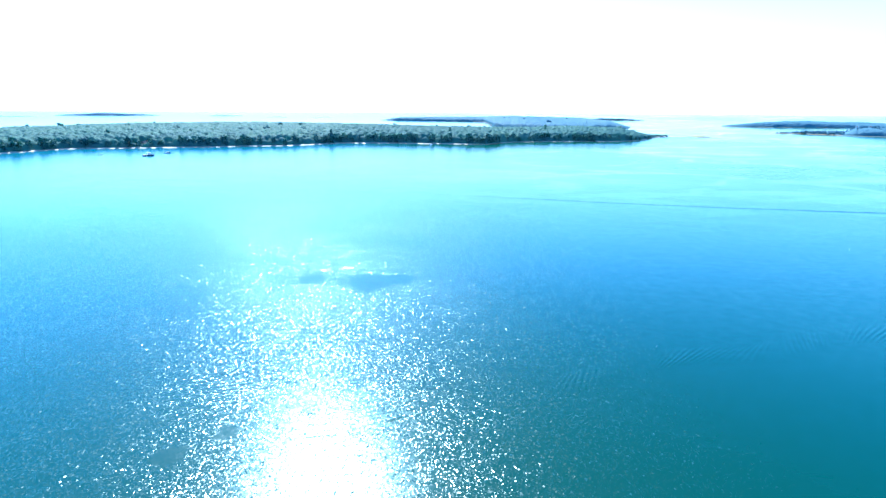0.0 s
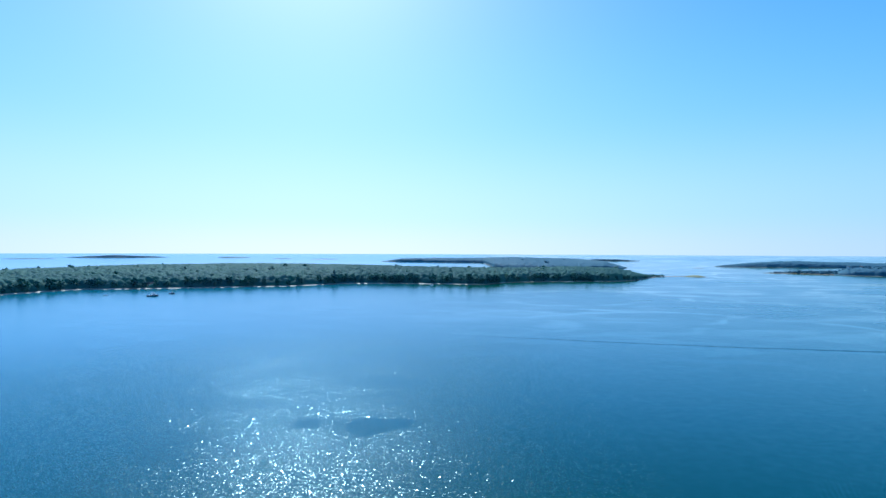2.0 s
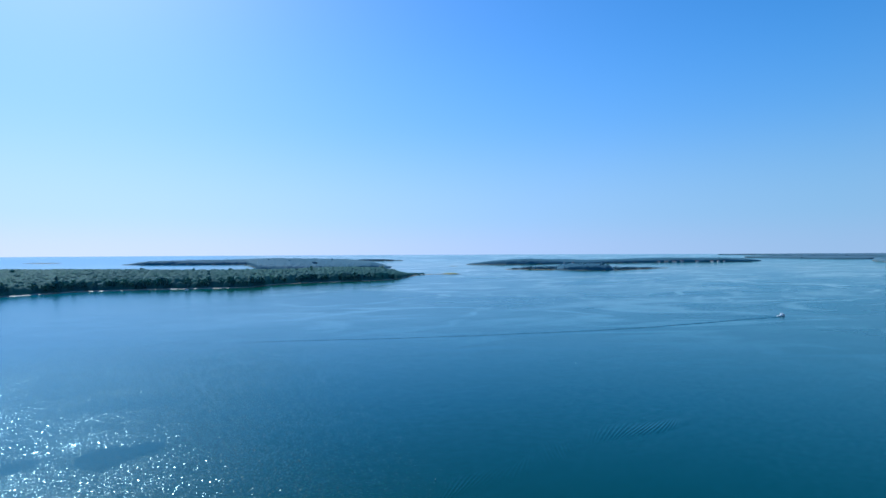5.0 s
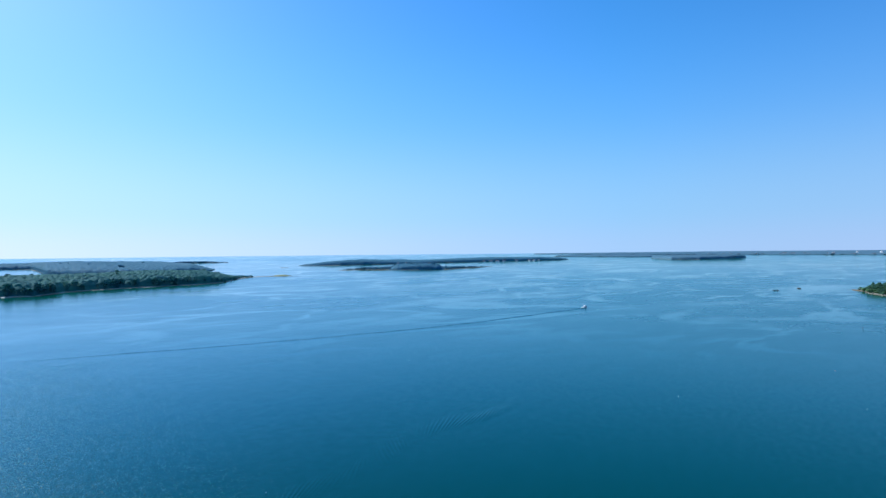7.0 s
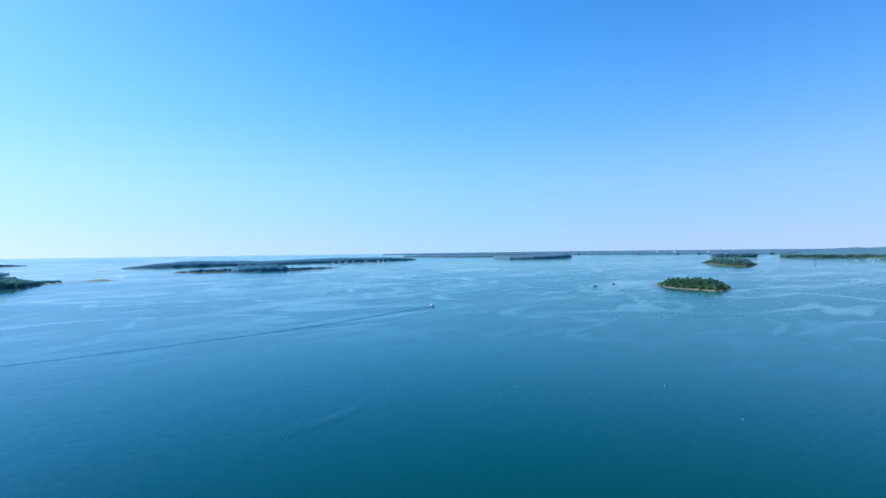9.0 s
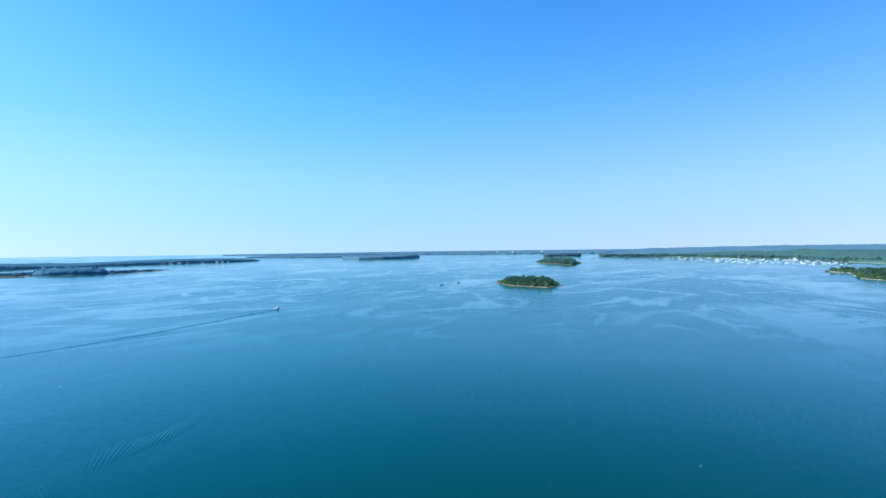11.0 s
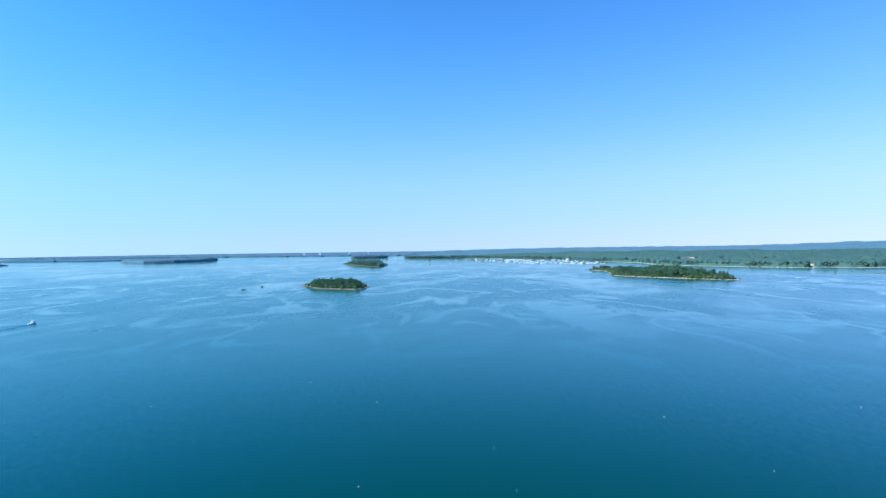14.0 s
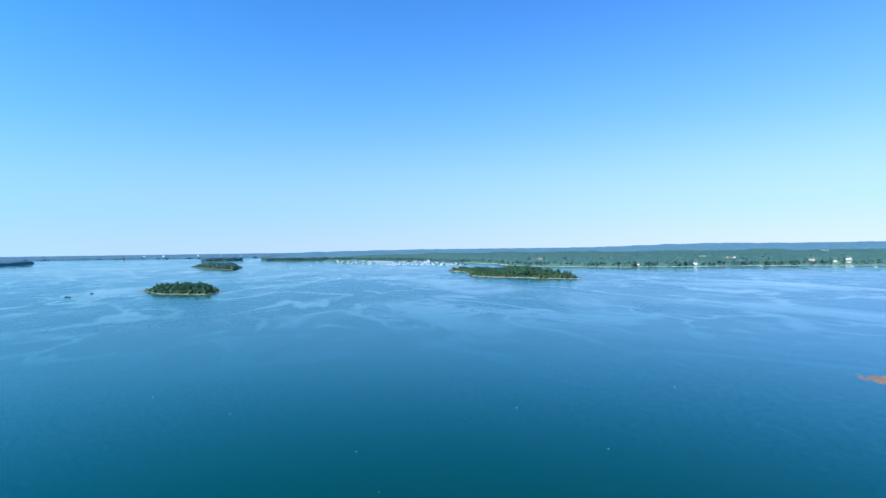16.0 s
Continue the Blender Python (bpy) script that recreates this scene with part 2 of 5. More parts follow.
def foliage_material(name, dark, light, wide=0.035, sheen=0.06, haze_tint=(0.28, 0.52, 1.0)):
    m, nt, b = material(name)
    g = nt.nodes.new("ShaderNodeNewGeometry")
    stand = noisy(nt, place(nt), wide, 3.0, 0.6)
    leaf = noisy(nt, place(nt), 0.9, 3.0, 0.7)
    crown = noisy(nt, place(nt), 0.13, 2.0, 0.6)
    mix = math_node(nt, "ADD", math_node(nt, "MULTIPLY", g.outputs["Random Per Island"], 0.15), math_node(nt, "MULTIPLY", crown, 0.38))
    mix = math_node(nt, "ADD", mix, math_node(nt, "ADD", math_node(nt, "MULTIPLY", stand, 0.38), math_node(nt, "MULTIPLY", leaf, 0.18)))
    nt.links.new(ramp(nt, mix, (0.28, dark), (0.78, light)), b.inputs["Base Color"])
    b.inputs["Roughness"].default_value = 0.7
    b.inputs["Specular IOR Level"].default_value = 0.05
    # a faint blue sheen stands in for haze over the leaves
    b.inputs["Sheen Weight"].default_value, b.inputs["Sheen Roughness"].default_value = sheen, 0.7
    b.inputs["Sheen Tint"].default_value = (*haze_tint, 1.0)
    bump = node(nt, "ShaderNodeBump", Strength=0.5, Distance=0.5)
    nt.links.new(leaf, bump.inputs["Height"])
    nt.links.new(bump.outputs[0], b.inputs["Normal"])
    # leaves let some of the sun through
    glow = nt.nodes.new("ShaderNodeBsdfTranslucent")
    nt.links.new(b.inputs["Base Color"].links[0].from_socket, glow.inputs["Color"])
    both = nt.nodes.new("ShaderNodeMixShader")
    both.inputs[0].default_value = 0.55
    nt.links.new(b.outputs[0], both.inputs[1])
    nt.links.new(glow.outputs[0], both.inputs[2])
    nt.links.new(both.outputs[0], nt.nodes["Material Output"].inputs["Surface"])
    return m


def plain_material(name, dark, light, scale, rough, bump=0.2, metal=0.0):
    m, nt, b = material(name)
    n = noisy(nt, place(nt), scale, 5.0, 0.62)
    nt.links.new(ramp(nt, n, (0.3, dark), (0.7, light)), b.inputs["Base Color"])
    b.inputs["Roughness"].default_value, b.inputs["Metallic"].default_value = rough, metal
    bp = node(nt, "ShaderNodeBump", Strength=bump, Distance=0.3)
    nt.links.new(n, bp.inputs["Height"])
    nt.links.new(bp.outputs[0], b.inputs["Normal"])
    return m


WATER = water_material()
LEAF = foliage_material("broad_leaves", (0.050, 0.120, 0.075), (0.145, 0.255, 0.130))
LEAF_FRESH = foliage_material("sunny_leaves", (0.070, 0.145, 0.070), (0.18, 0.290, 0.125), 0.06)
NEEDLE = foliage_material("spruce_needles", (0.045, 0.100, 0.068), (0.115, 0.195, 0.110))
# the long island's haze is put into its leaf colour: brighter and bluer
HAZED_COAST_WOOD = foliage_material("hazed_coast_wood", (0.070, 0.175, 0.225), (0.145, 0.31, 0.205), 0.022, 0.05)
# pale blue leaves on the mainland's ridge: distance haze as base colour
HAZED_FAR_WOOD = foliage_material("hazed_far_wood", (0.165, 0.285, 0.375), (0.20, 0.345, 0.40), 0.012, 0.05)
# deep blue leaves that carry the haze of the outer islands in their colour
HAZED_OUTER_WOOD = foliage_material("hazed_island_wood", (0.105, 0.230, 0.330), (0.150, 0.305, 0.360), 0.012, 0.05)
# thick haze at the head of the bay, painted as light blue foliage
HAZED_TOWN_WOOD = foliage_material("hazed_bay_head_wood", (0.16, 0.27, 0.36), (0.20, 0.33, 0.39), 0.012, 0.05)
# a weaker haze tint in the leaves of the mainland's near slope
HAZED_MAIN_WOOD = foliage_material("hazed_shore_wood", (0.088, 0.172, 0.172), (0.155, 0.270, 0.190), 0.014, 0.05)
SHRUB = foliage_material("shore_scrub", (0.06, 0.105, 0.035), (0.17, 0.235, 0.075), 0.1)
BARK = plain_material("bark", (0.05, 0.04, 0.03), (0.16, 0.13, 0.1), 3.0, 0.9, 0.6)
SOIL = plain_material("forest_floor", (0.03, 0.04, 0.015), (0.09, 0.09, 0.04), 0.08, 0.95, 0.5)
LAWN = plain_material("mown_grass", (0.06, 0.125, 0.075), (0.13, 0.21, 0.11), 0.02, 0.95, 0.4)
MEADOW = plain_material("meadow", (0.09, 0.12, 0.03), (0.2, 0.2, 0.08), 0.05, 0.95, 0.4)
BEACH = plain_material("shore_rock", (0.05, 0.045, 0.033), (0.27, 0.235, 0.165), 0.06, 0.85, 0.8)
STRAND = plain_material("pale_shingle", (0.22, 0.2, 0.16), (0.55, 0.5, 0.4), 0.03, 0.85, 0.6)
GRANITE = plain_material("granite", (0.24, 0.29, 0.33), (0.36, 0.42, 0.46), 0.05, 0.8, 0.3)
WEED = plain_material("rockweed", (0.07, 0.05, 0.02), (0.2, 0.13, 0.05), 0.4, 0.7, 0.8)
KELP = plain_material("red_kelp", (0.14, 0.065, 0.03), (0.28, 0.15, 0.075), 0.25, 0.6, 0.6)
FADED = plain_material("faded_foam", (0.22, 0.24, 0.25), (0.4, 0.41, 0.4), 2.0, 0.6, 0.1)
WHITE = plain_material("white_paint", (0.74, 0.74, 0.72), (0.83, 0.83, 0.81), 0.8, 0.45, 0.05)
GELCOAT = plain_material("white_gelcoat", (0.76, 0.77, 0.77), (0.84, 0.84, 0.84), 0.5, 0.25, 0.02)
NAVY = plain_material("navy_gelcoat", (0.015, 0.025, 0.06), (0.03, 0.045, 0.09), 0.5, 0.25, 0.02)
TEAK = plain_material("teak_deck", (0.22, 0.14, 0.08), (0.34, 0.23, 0.13), 2.0, 0.7, 0.2)
TINT = plain_material("dark_glazing", (0.01, 0.012, 0.015), (0.025, 0.03, 0.035), 0.5, 0.08, 0.0)
ALLOY = plain_material("mast_alloy", (0.55, 0.56, 0.57), (0.7, 0.7, 0.7), 1.0, 0.35, 0.05, 0.9)
TAR = plain_material("weathered_timber", (0.035, 0.03, 0.028), (0.12, 0.1, 0.085), 1.2, 0.85, 0.4)
SHINGLE = plain_material("grey_shingle", (0.16, 0.15, 0.14), (0.32, 0.3, 0.28), 1.0, 0.9, 0.3)
ROOF_DARK = plain_material("asphalt_roof", (0.06, 0.06, 0.065), (0.14, 0.14, 0.14), 0.8, 0.9, 0.3)
ROOF_RED = plain_material("tan_roof", (0.34, 0.2, 0.13), (0.48, 0.31, 0.22), 0.8, 0.85, 0.3)
CREAM = plain_material("cream_clapboard", (0.6, 0.52, 0.4), (0.72, 0.65, 0.53), 0.8, 0.7, 0.1)
BUOY_RED = plain_material("buoy_paint", (0.5, 0.06, 0.03), (0.65, 0.1, 0.05), 1.5, 0.5, 0.1)
CANVAS = plain_material("canvas", (0.12, 0.17, 0.3), (0.2, 0.27, 0.42), 1.5, 0.85, 0.2)

# ---------------------------------------------------------------- plan helpers
NEAR, EDGE = 2500.0, 4900.0
BEND = (60.0 / math.tan(radians(0.28)) - EDGE) / (EDGE - NEAR) ** 3


def drawn_in(dist):
    """Beyond 2.5 km the bay is drawn in towards the drone, so that the sea's rim at 12 km lies at 4.9 km."""
    dist = np.asarray(dist, float)
    x = np.clip(dist - NEAR, 0, None)
    lo, hi = np.zeros_like(x), np.full_like(x, 6000.0)
    for _ in range(40):
        mid = (lo + hi) / 2
        over = mid + BEND * mid ** 3 > x
        hi, lo = np.where(over, mid, hi), np.where(over, lo, mid)
    return np.where(dist > NEAR, NEAR + lo, dist)


def spot(bearing, dist, z=0.0):
    """The place at that bearing, distance and height over the water, as an array of x, y, z, and the scale there."""
    bearing, dist, z = np.broadcast_arrays(np.asarray(bearing, float), np.asarray(dist, float), np.asarray(z, float))
    r = drawn_in(dist)
    s = np.where(dist > NEAR, r / np.maximum(dist, 1.0), 1.0)
    a = np.radians(bearing)
    return np.stack([r * np.sin(a), r * np.cos(a), EYE + (z - EYE) * s], -1), s


def stand(bearing, dist, z=0.0, heading=0.0):
    """The pose of a thing that stands at that spot and faces that heading."""
    p, s = spot(bearing, dist, z)
    return Matrix.Translation(p) @ pose(0, 0, 0, 0, 0, -heading) @ Matrix.Scale(float(s), 4)


def wave(x, seed, octaves=4):
    """Smooth seeded noise on a line, about -1 to 1."""
    out, rng = np.zeros_like(np.asarray(x, float)), np.random.default_rng(seed)
    for k in range(octaves):
        out = out + 0.55 ** k * np.sin(np.asarray(x, float) * 2.03 ** k * rng.uniform(0.8, 1.2) + rng.uniform(0, 6.28))
    return out / 1.8


def mesh_object(name, verts, faces, mats, parent=None, label="", smooth=False, slots=None):
    me = bpy.data.meshes.new(name)
    verts, faces = np.asarray(verts, np.float32), np.asarray(faces, np.int32)
    k = faces.shape[1]
    me.vertices.add(len(verts))
    me.vertices.foreach_set("co", verts.ravel())
    me.loops.add(faces.size)
    me.loops.foreach_set("vertex_index", faces.ravel())
    me.polygons.add(len(faces))
    me.polygons.foreach_set("loop_start", np.arange(0, faces.size, k, dtype=np.int32))
    me.polygons.foreach_set("use_smooth", np.full(len(faces), smooth))
    for m in mats if isinstance(mats, (list, tuple)) else [mats]:
        me.materials.append(m)
    if slots is not None:
        me.polygons.foreach_set("material_index", np.asarray(slots, np.int32))
    me.update(calc_edges=True)
    me.validate()
    ob = new(name, me)
    ob.parent = parent
    return tagged(ob, label)


def part(name, bm, mat, parent=None, label="", smooth=False):
    me = bpy.data.meshes.new(name)
    bmesh.ops.recalc_face_normals(bm, faces=bm.faces)
    for f in bm.faces:
        f.smooth = smooth
    bm.to_mesh(me)
    bm.free()
    me.materials.append(mat)
    ob = new(name, me)
    ob.parent = parent
    return tagged(ob, label)


def thing(name, label, category, group=""):
    return tagged(new(name), label, category, group)


def grid_faces(n, m):
    i, j = np.meshgrid(np.arange(n - 1), np.arange(m - 1), indexing="ij")
    a = (i * m + j).ravel()
    return np.stack([a, a + m, a + m + 1, a + 1], 1)


# ---------------------------------------------------------------- water
def build_water():
    rings = np.concatenate([[0.0], np.geomspace(12, 2400, 60), np.linspace(2500, 4900, 50)])
    angles = np.linspace(0, 360, 181)
    x = np.clip(rings - NEAR, 0, None)
    true = np.where(rings > NEAR, rings + BEND * x ** 3, rings)
    verts = np.concatenate([spot(angles, d)[0] for d in true])
    ob = mesh_object("water", verts, grid_faces(len(rings), len(angles))[:, ::-1], WATER, None, "calm blue-green sea with pale slicks and sun glitter", True)
    tagged(ob, category="sea", kind="structure")


build_water()


# ---------------------------------------------------------------- land
class Land:
    """A stretch of land between a near and a far shore, given at a few bearings."""

    def __init__(self, bearings, near, far, rise, seed, ragged=10.0, slope=120.0, bank=0.9, hill=None):
        self.b, self.n, self.f = np.array(bearings, float), np.array(near, float), np.array(far, float)
        self.rise, self.seed, self.ragged, self.slope, self.bank, self.hill = rise, seed, ragged, slope, bank, hill

    def shores(self, b):
        b = np.asarray(b, float)
        n, f = np.interp(b, self.b, self.n), np.interp(b, self.b, self.f)
        metres = np.radians(b) * n
        n = n + self.ragged * wave(metres / 45.0, self.seed, 5)
        f = f + self.ragged * wave(metres / 45.0, self.seed + 1, 5)
        mid = (n + f) / 2
        return np.minimum(n, mid - 0.5), np.maximum(f, mid + 0.5)

    def edge(self, b, d):
        n, f = self.shores(b)
        side = np.minimum(b - self.b[0], self.b[-1] - b)
        return np.minimum(np.minimum(d - n, f - d), np.radians(side) * d * 1.2)

    def ground(self, b, d):
        e = self.edge(b, d)
        a = np.radians(b)
        x, y = d * np.sin(a), d * np.cos(a)
        bumps = 0.8 + 0.25 * wave(x / 90, self.seed + 2) + 0.25 * wave(y / 70, self.seed + 3)
        inland = np.clip(e - 6, 0, None)
        z = np.clip(e * 0.16, -0.8, self.bank) + self.rise * (1 - np.exp(-inland / self.slope)) * bumps
        if self.hill:
            z = z + self.hill(b, d) * (inland > 0)
        return z

    def build(self, name, label, step, rows, soil=SOIL, far_out=0.0, strand=14.0, rim=BEACH):
        dist = float(np.mean(self.n))
        cols = max(24, int(np.radians(self.b[-1] - self.b[0]) * dist / step))
        b = np.linspace(self.b[0], self.b[-1], cols)
        n, f = self.shores(b)
        u = np.linspace(0, 1, rows)
        v = 0.5 - 0.5 * np.cos(np.pi * u) if far_out == 0 else u ** 2.2
        d = n[:, None] + (f - n)[:, None] * v[None, :]
        d[:, 0], d[:, -1] = n - 5, f + 5
        bb = np.repeat(b[:, None], rows, 1)
        z = self.ground(bb, d)
        p, _ = spot(bb, d, z)
        faces = grid_faces(cols, rows)
        zf = z.ravel()[faces].mean(1)
        ef = self.edge(bb, d).ravel()[faces].mean(1)
        beach = (zf < self.bank + 0.2) & (ef < strand)
        verts = p.reshape(-1, 3)
        ob = mesh_object(name, verts, faces[~beach] if (~beach).any() else faces, soil, None, label, True)
        tagged(ob, category="island", kind="structure")
        if beach.any():
            wet = (zf < 0.3)[beach]
            for name, mask, mat, words in (("shore", ~wet, rim, "pale rock and shingle shore"), ("tide_line", wet, WEED, "dark weedy rock at the tide line")):
                if mask.any():
                    mesh_object(name, verts, faces[beach][mask], mat, ob, words, True)
        return ob

    def scatter(self, gap, seed, margin=9.0, reach=1e9, thin=None, grow=0.0):
        """Bearings and distances of trees about gap metres apart; with grow the gap widens with distance."""
        rng = np.random.default_rng(seed)
        out_b, out_d = [], []
        d = float(self.n.min()) + margin
        top = min(float(self.f.max()), reach)
        while d < top:
            g = max(gap, grow * d)
            wide = np.degrees(g / d)
            b = np.arange(self.b[0], self.b[-1], wide)
            b = b + rng.uniform(-0.45, 0.45, len(b)) * wide
            dd = d + rng.uniform(-0.45, 0.45, len(b)) * g
            keep = self.edge(b, dd) > margin + rng.uniform(0, 5, len(b))
            if thin is not None:
                keep &= thin(b, dd, rng)
            out_b.append(b[keep])
            out_d.append(dd[keep])
            d += g * 0.9
        return np.concatenate(out_b), np.concatenate(out_d)


def ico():
    g = (1 + 5 ** 0.5) / 2
    v = np.array([(-1, g, 0), (1, g, 0), (-1, -g, 0), (1, -g, 0), (0, -1, g), (0, 1, g), (0, -1, -g), (0, 1, -g), (g, 0, -1), (g, 0, 1), (-g, 0, -1), (-g, 0, 1)])
    t = [(0, 11, 5), (0, 5, 1), (0, 1, 7), (0, 7, 10), (0, 10, 11), (1, 5, 9), (5, 11, 4), (11, 10, 2), (10, 7, 6), (7, 1, 8), (3, 9, 4), (3, 4, 2), (3, 2, 6), (3, 6, 8), (3, 8, 9), (4, 9, 5), (2, 4, 11), (6, 2, 10), (8, 6, 7), (9, 8, 1)]
    return v / np.linalg.norm(v[0]), np.array(t)


ICO_V, ICO_T = ico()
OCT_V = np.array([(1, 0, 0), (0, 1, 0), (-1, 0, 0), (0, -1, 0), (0, 0, 1), (0, 0, -1)], float)
OCT_T = np.array([(0, 1, 4), (1, 2, 4), (2, 3, 4), (3, 0, 4), (1, 0, 5), (2, 1, 5), (3, 2, 5), (0, 3, 5)])


def clump_mesh(centres, radii, squash, rng, lump_v=ICO_V, lump_t=ICO_T):
    """Rough leaf clumps at those centres: jittered, turned many-faced lumps in one set of vertices."""
    n = len(centres)
    q = rng.normal(size=(n, 4))
    q /= np.linalg.norm(q, axis=1, keepdims=True)
    w, x, y, z = q.T
    rot = np.stack([1 - 2 * (y * y + z * z), 2 * (x * y - w * z), 2 * (x * z + w * y), 2 * (x * y + w * z), 1 - 2 * (x * x + z * z), 2 * (y * z - w * x),
                    2 * (x * z - w * y), 2 * (y * z + w * x), 1 - 2 * (x * x + y * y)], 1).reshape(n, 3, 3)
    k = len(lump_v)
    v = np.einsum("nij,kj->nki", rot, lump_v) * rng.uniform(0.72, 1.25, (n, k, 1))
    v[:, :, 2] *= squash
    v = v * radii[:, None, None] + centres[:, None, :]
    f = lump_t[None] + k * np.arange(n)[:, None, None]
    return v.reshape(-1, 3), f.reshape(-1, 3)


def forest(name, label, land, b, d, tall, wide, clumps, mats, seed, pines=0.15, low=0.35, trunks=False, taper=None, small=False):
    """Many trees as one wood: each a crown of leaf clumps, round or pointed, over its ground."""
    rng = np.random.default_rng(seed)
    n = len(b)
    base = land.ground(b, d) - 0.4
    even = wide >= 15
    big = rng.uniform(0.92 if even else 0.66, 1.08 if even else 1.24, n) * (1 + (0.06 if even else 0.15) * wave(b * 3.1, seed + 5))
    h, w = tall * big * rng.uniform(0.9, 1.1, n), wide * big * rng.uniform(0.85, 1.2, n)
    if taper is not None:
        h, w = h * taper(b), w * (0.5 + 0.5 * taper(b))
    pine = rng.random(n) < pines
    a = np.radians(b)
    x0, y0 = d * np.sin(a), d * np.cos(a)
    k = clumps
    u = (np.arange(k) + rng.uniform(0.2, 0.8, (n, k))) / k
    turn = np.arange(k) * 2.4 + rng.uniform(0, 6.28, (n, 1)) + rng.uniform(-0.5, 0.5, (n, k))
    up = low + (0.95 - low) * u
    spread = np.where(pine[:, None], 0.30 * (1.08 - u), 0.34 * np.sqrt(np.clip(1 - (1.5 * u - 0.6) ** 2, 0.06, 1)))
    cx = x0[:, None] + np.cos(turn) * spread * w[:, None]
    cy = y0[:, None] + np.sin(turn) * spread * w[:, None]
    cz = base[:, None] + (h * np.where(pine, 1.12, 1.0))[:, None] * up
    rad = w[:, None] * np.where(pine[:, None], 0.15 + 0.2 * (1 - u), rng.uniform(0.24, 0.38, (n, k)) * (1.28 if k < 5 else 1.0 if k < 8 else 0.80))
    far_b = np.degrees(np.arctan2(cx, cy)).ravel()
    far_d = np.hypot(cx, cy).ravel()
    p, s = spot(far_b, far_d, cz.ravel())
    lump = (OCT_V, OCT_T) if small else (ICO_V, ICO_T)
    v, f = clump_mesh(p, rad.ravel() * s * (1.12 if small else 1.0), min(0.82 if k > 2 else 0.7, 0.75 * tall / wide), rng, *lump)
    slot = np.repeat(np.where(pine, 1, 0)[:, None], k, 1).ravel()
    ob = mesh_object(name, v, f, mats, None, label, True, np.repeat(slot, len(lump[1])))
    tagged(ob, category="woodland", kind="stuff")
    if trunks:
        ring = np.linspace(0, 2 * np.pi, 6)[:-1]
        q = np.stack([np.cos(ring), np.sin(ring)], 1)
        lo = np.concatenate([q * 0.28, np.full((5, 1), 0.0)], 1)
        hi = np.concatenate([q * 0.14, np.full((5, 1), 1.0)], 1)
        proto = np.concatenate([lo, hi])
        tv = proto[None] * np.stack([np.ones(n), np.ones(n), h * 0.6], 1)[:, None, :] + np.stack([x0, y0, base], 1)[:, None, :]
        side = np.array([(i, (i + 1) % 5, 5 + (i + 1) % 5, 5 + i) for i in range(5)])
        tf = side[None] + 10 * np.arange(n)[:, None, None]
        mesh_object("trunks", tv.reshape(-1, 3), tf.reshape(-1, 4), BARK, ob, "grey-brown trunks")
        tagged(ob.children[0], kind="stuff")
    return ob


def crowns(x, y, size, seed):
    """Rounded tree tops over the plan, each at its own place and height, 0 to 1."""
    def dice(i, j, k):
        h = np.sin(i * 127.1 + j * 311.7 + (seed + k) * 74.7) * 43758.5453
        return h - np.floor(h)

    i0, j0 = np.floor(x / size), np.floor(y / size)
    best = np.full(x.shape, -0.5)
    for di in (-1, 0, 1):
        for dj in (-1, 0, 1):
            i, j = i0 + di, j0 + dj
            px, py = (i + 0.5 + 0.8 * (dice(i, j, 0) - 0.5)) * size, (j + 0.5 + 0.8 * (dice(i, j, 1) - 0.5)) * size
            r = ((x - px) ** 2 + (y - py) ** 2) / (0.8 * size) ** 2
            best = np.maximum(best, 0.45 + 0.55 * dice(i, j, 2) - r * (0.7 + 0.9 * r))
    return best


def canopy(land, label, tall, step, rows, mat, b0, b1, d0, d1, thin=None, taper=None, margin=6.0, size=8.0, relief=2.4):
    """The closed roof of a wood, crown beside crown, sinking to the ground at its edges."""
    cols = max(16, int(np.radians(b1 - b0) * (d0 + min(d1, d0 * 1.5)) / 2 / step))
    b = np.linspace(b0, b1, cols)
    v = np.linspace(0, 1, rows) ** 1.3
    n, f = land.shores(b)
    n, f = np.maximum(n + margin, d0), np.minimum(f - margin, d1)
    f = np.maximum(f, n + 1)
    d = n[:, None] + (f - n)[:, None] * v[None]
    bb = np.repeat(b[:, None], rows, 1)
    e = land.edge(bb, d)
    a = np.radians(bb)
    x, y = d * np.sin(a), d * np.cos(a)
    full = np.clip((e - margin) / 16, 0, 1) ** 0.5
    if taper is not None:
        full = full * taper(bb)
    if thin is not None:
        rng = np.random.default_rng(4)
        full = np.where(thin(bb.ravel(), d.ravel(), rng).reshape(bb.shape), full, 0)
    z = land.ground(bb, d) - 0.6 + full * (tall * (0.84 + 0.06 * wave(x / 43 + y / 91, 3) + 0.06 * wave(y / 39 - x / 87, 4)) + relief * crowns(x, y, size, land.seed))
    p, _ = spot(bb, d, z)
    ob = mesh_object("canopy", p.reshape(-1, 3), grid_faces(cols, rows), mat, None, label, True)
    return tagged(ob, category="woodland", kind="stuff")


def fringe(land, b, d, wide, share, seed):
    """Of the trees at b, d: those along the shore, and a share of the rest that stand above the roof of the wood."""
    keep = (land.edge(b, d) < wide) | (np.random.default_rng(seed).random(len(b)) < share)
    return b[keep], d[keep]


def ends(land, reach):
    """Trees dwindle towards both tips of an island."""
    return lambda b: np.clip(np.minimum(b - land.b[0], land.b[-1] - b) / reach, 0.22, 1)


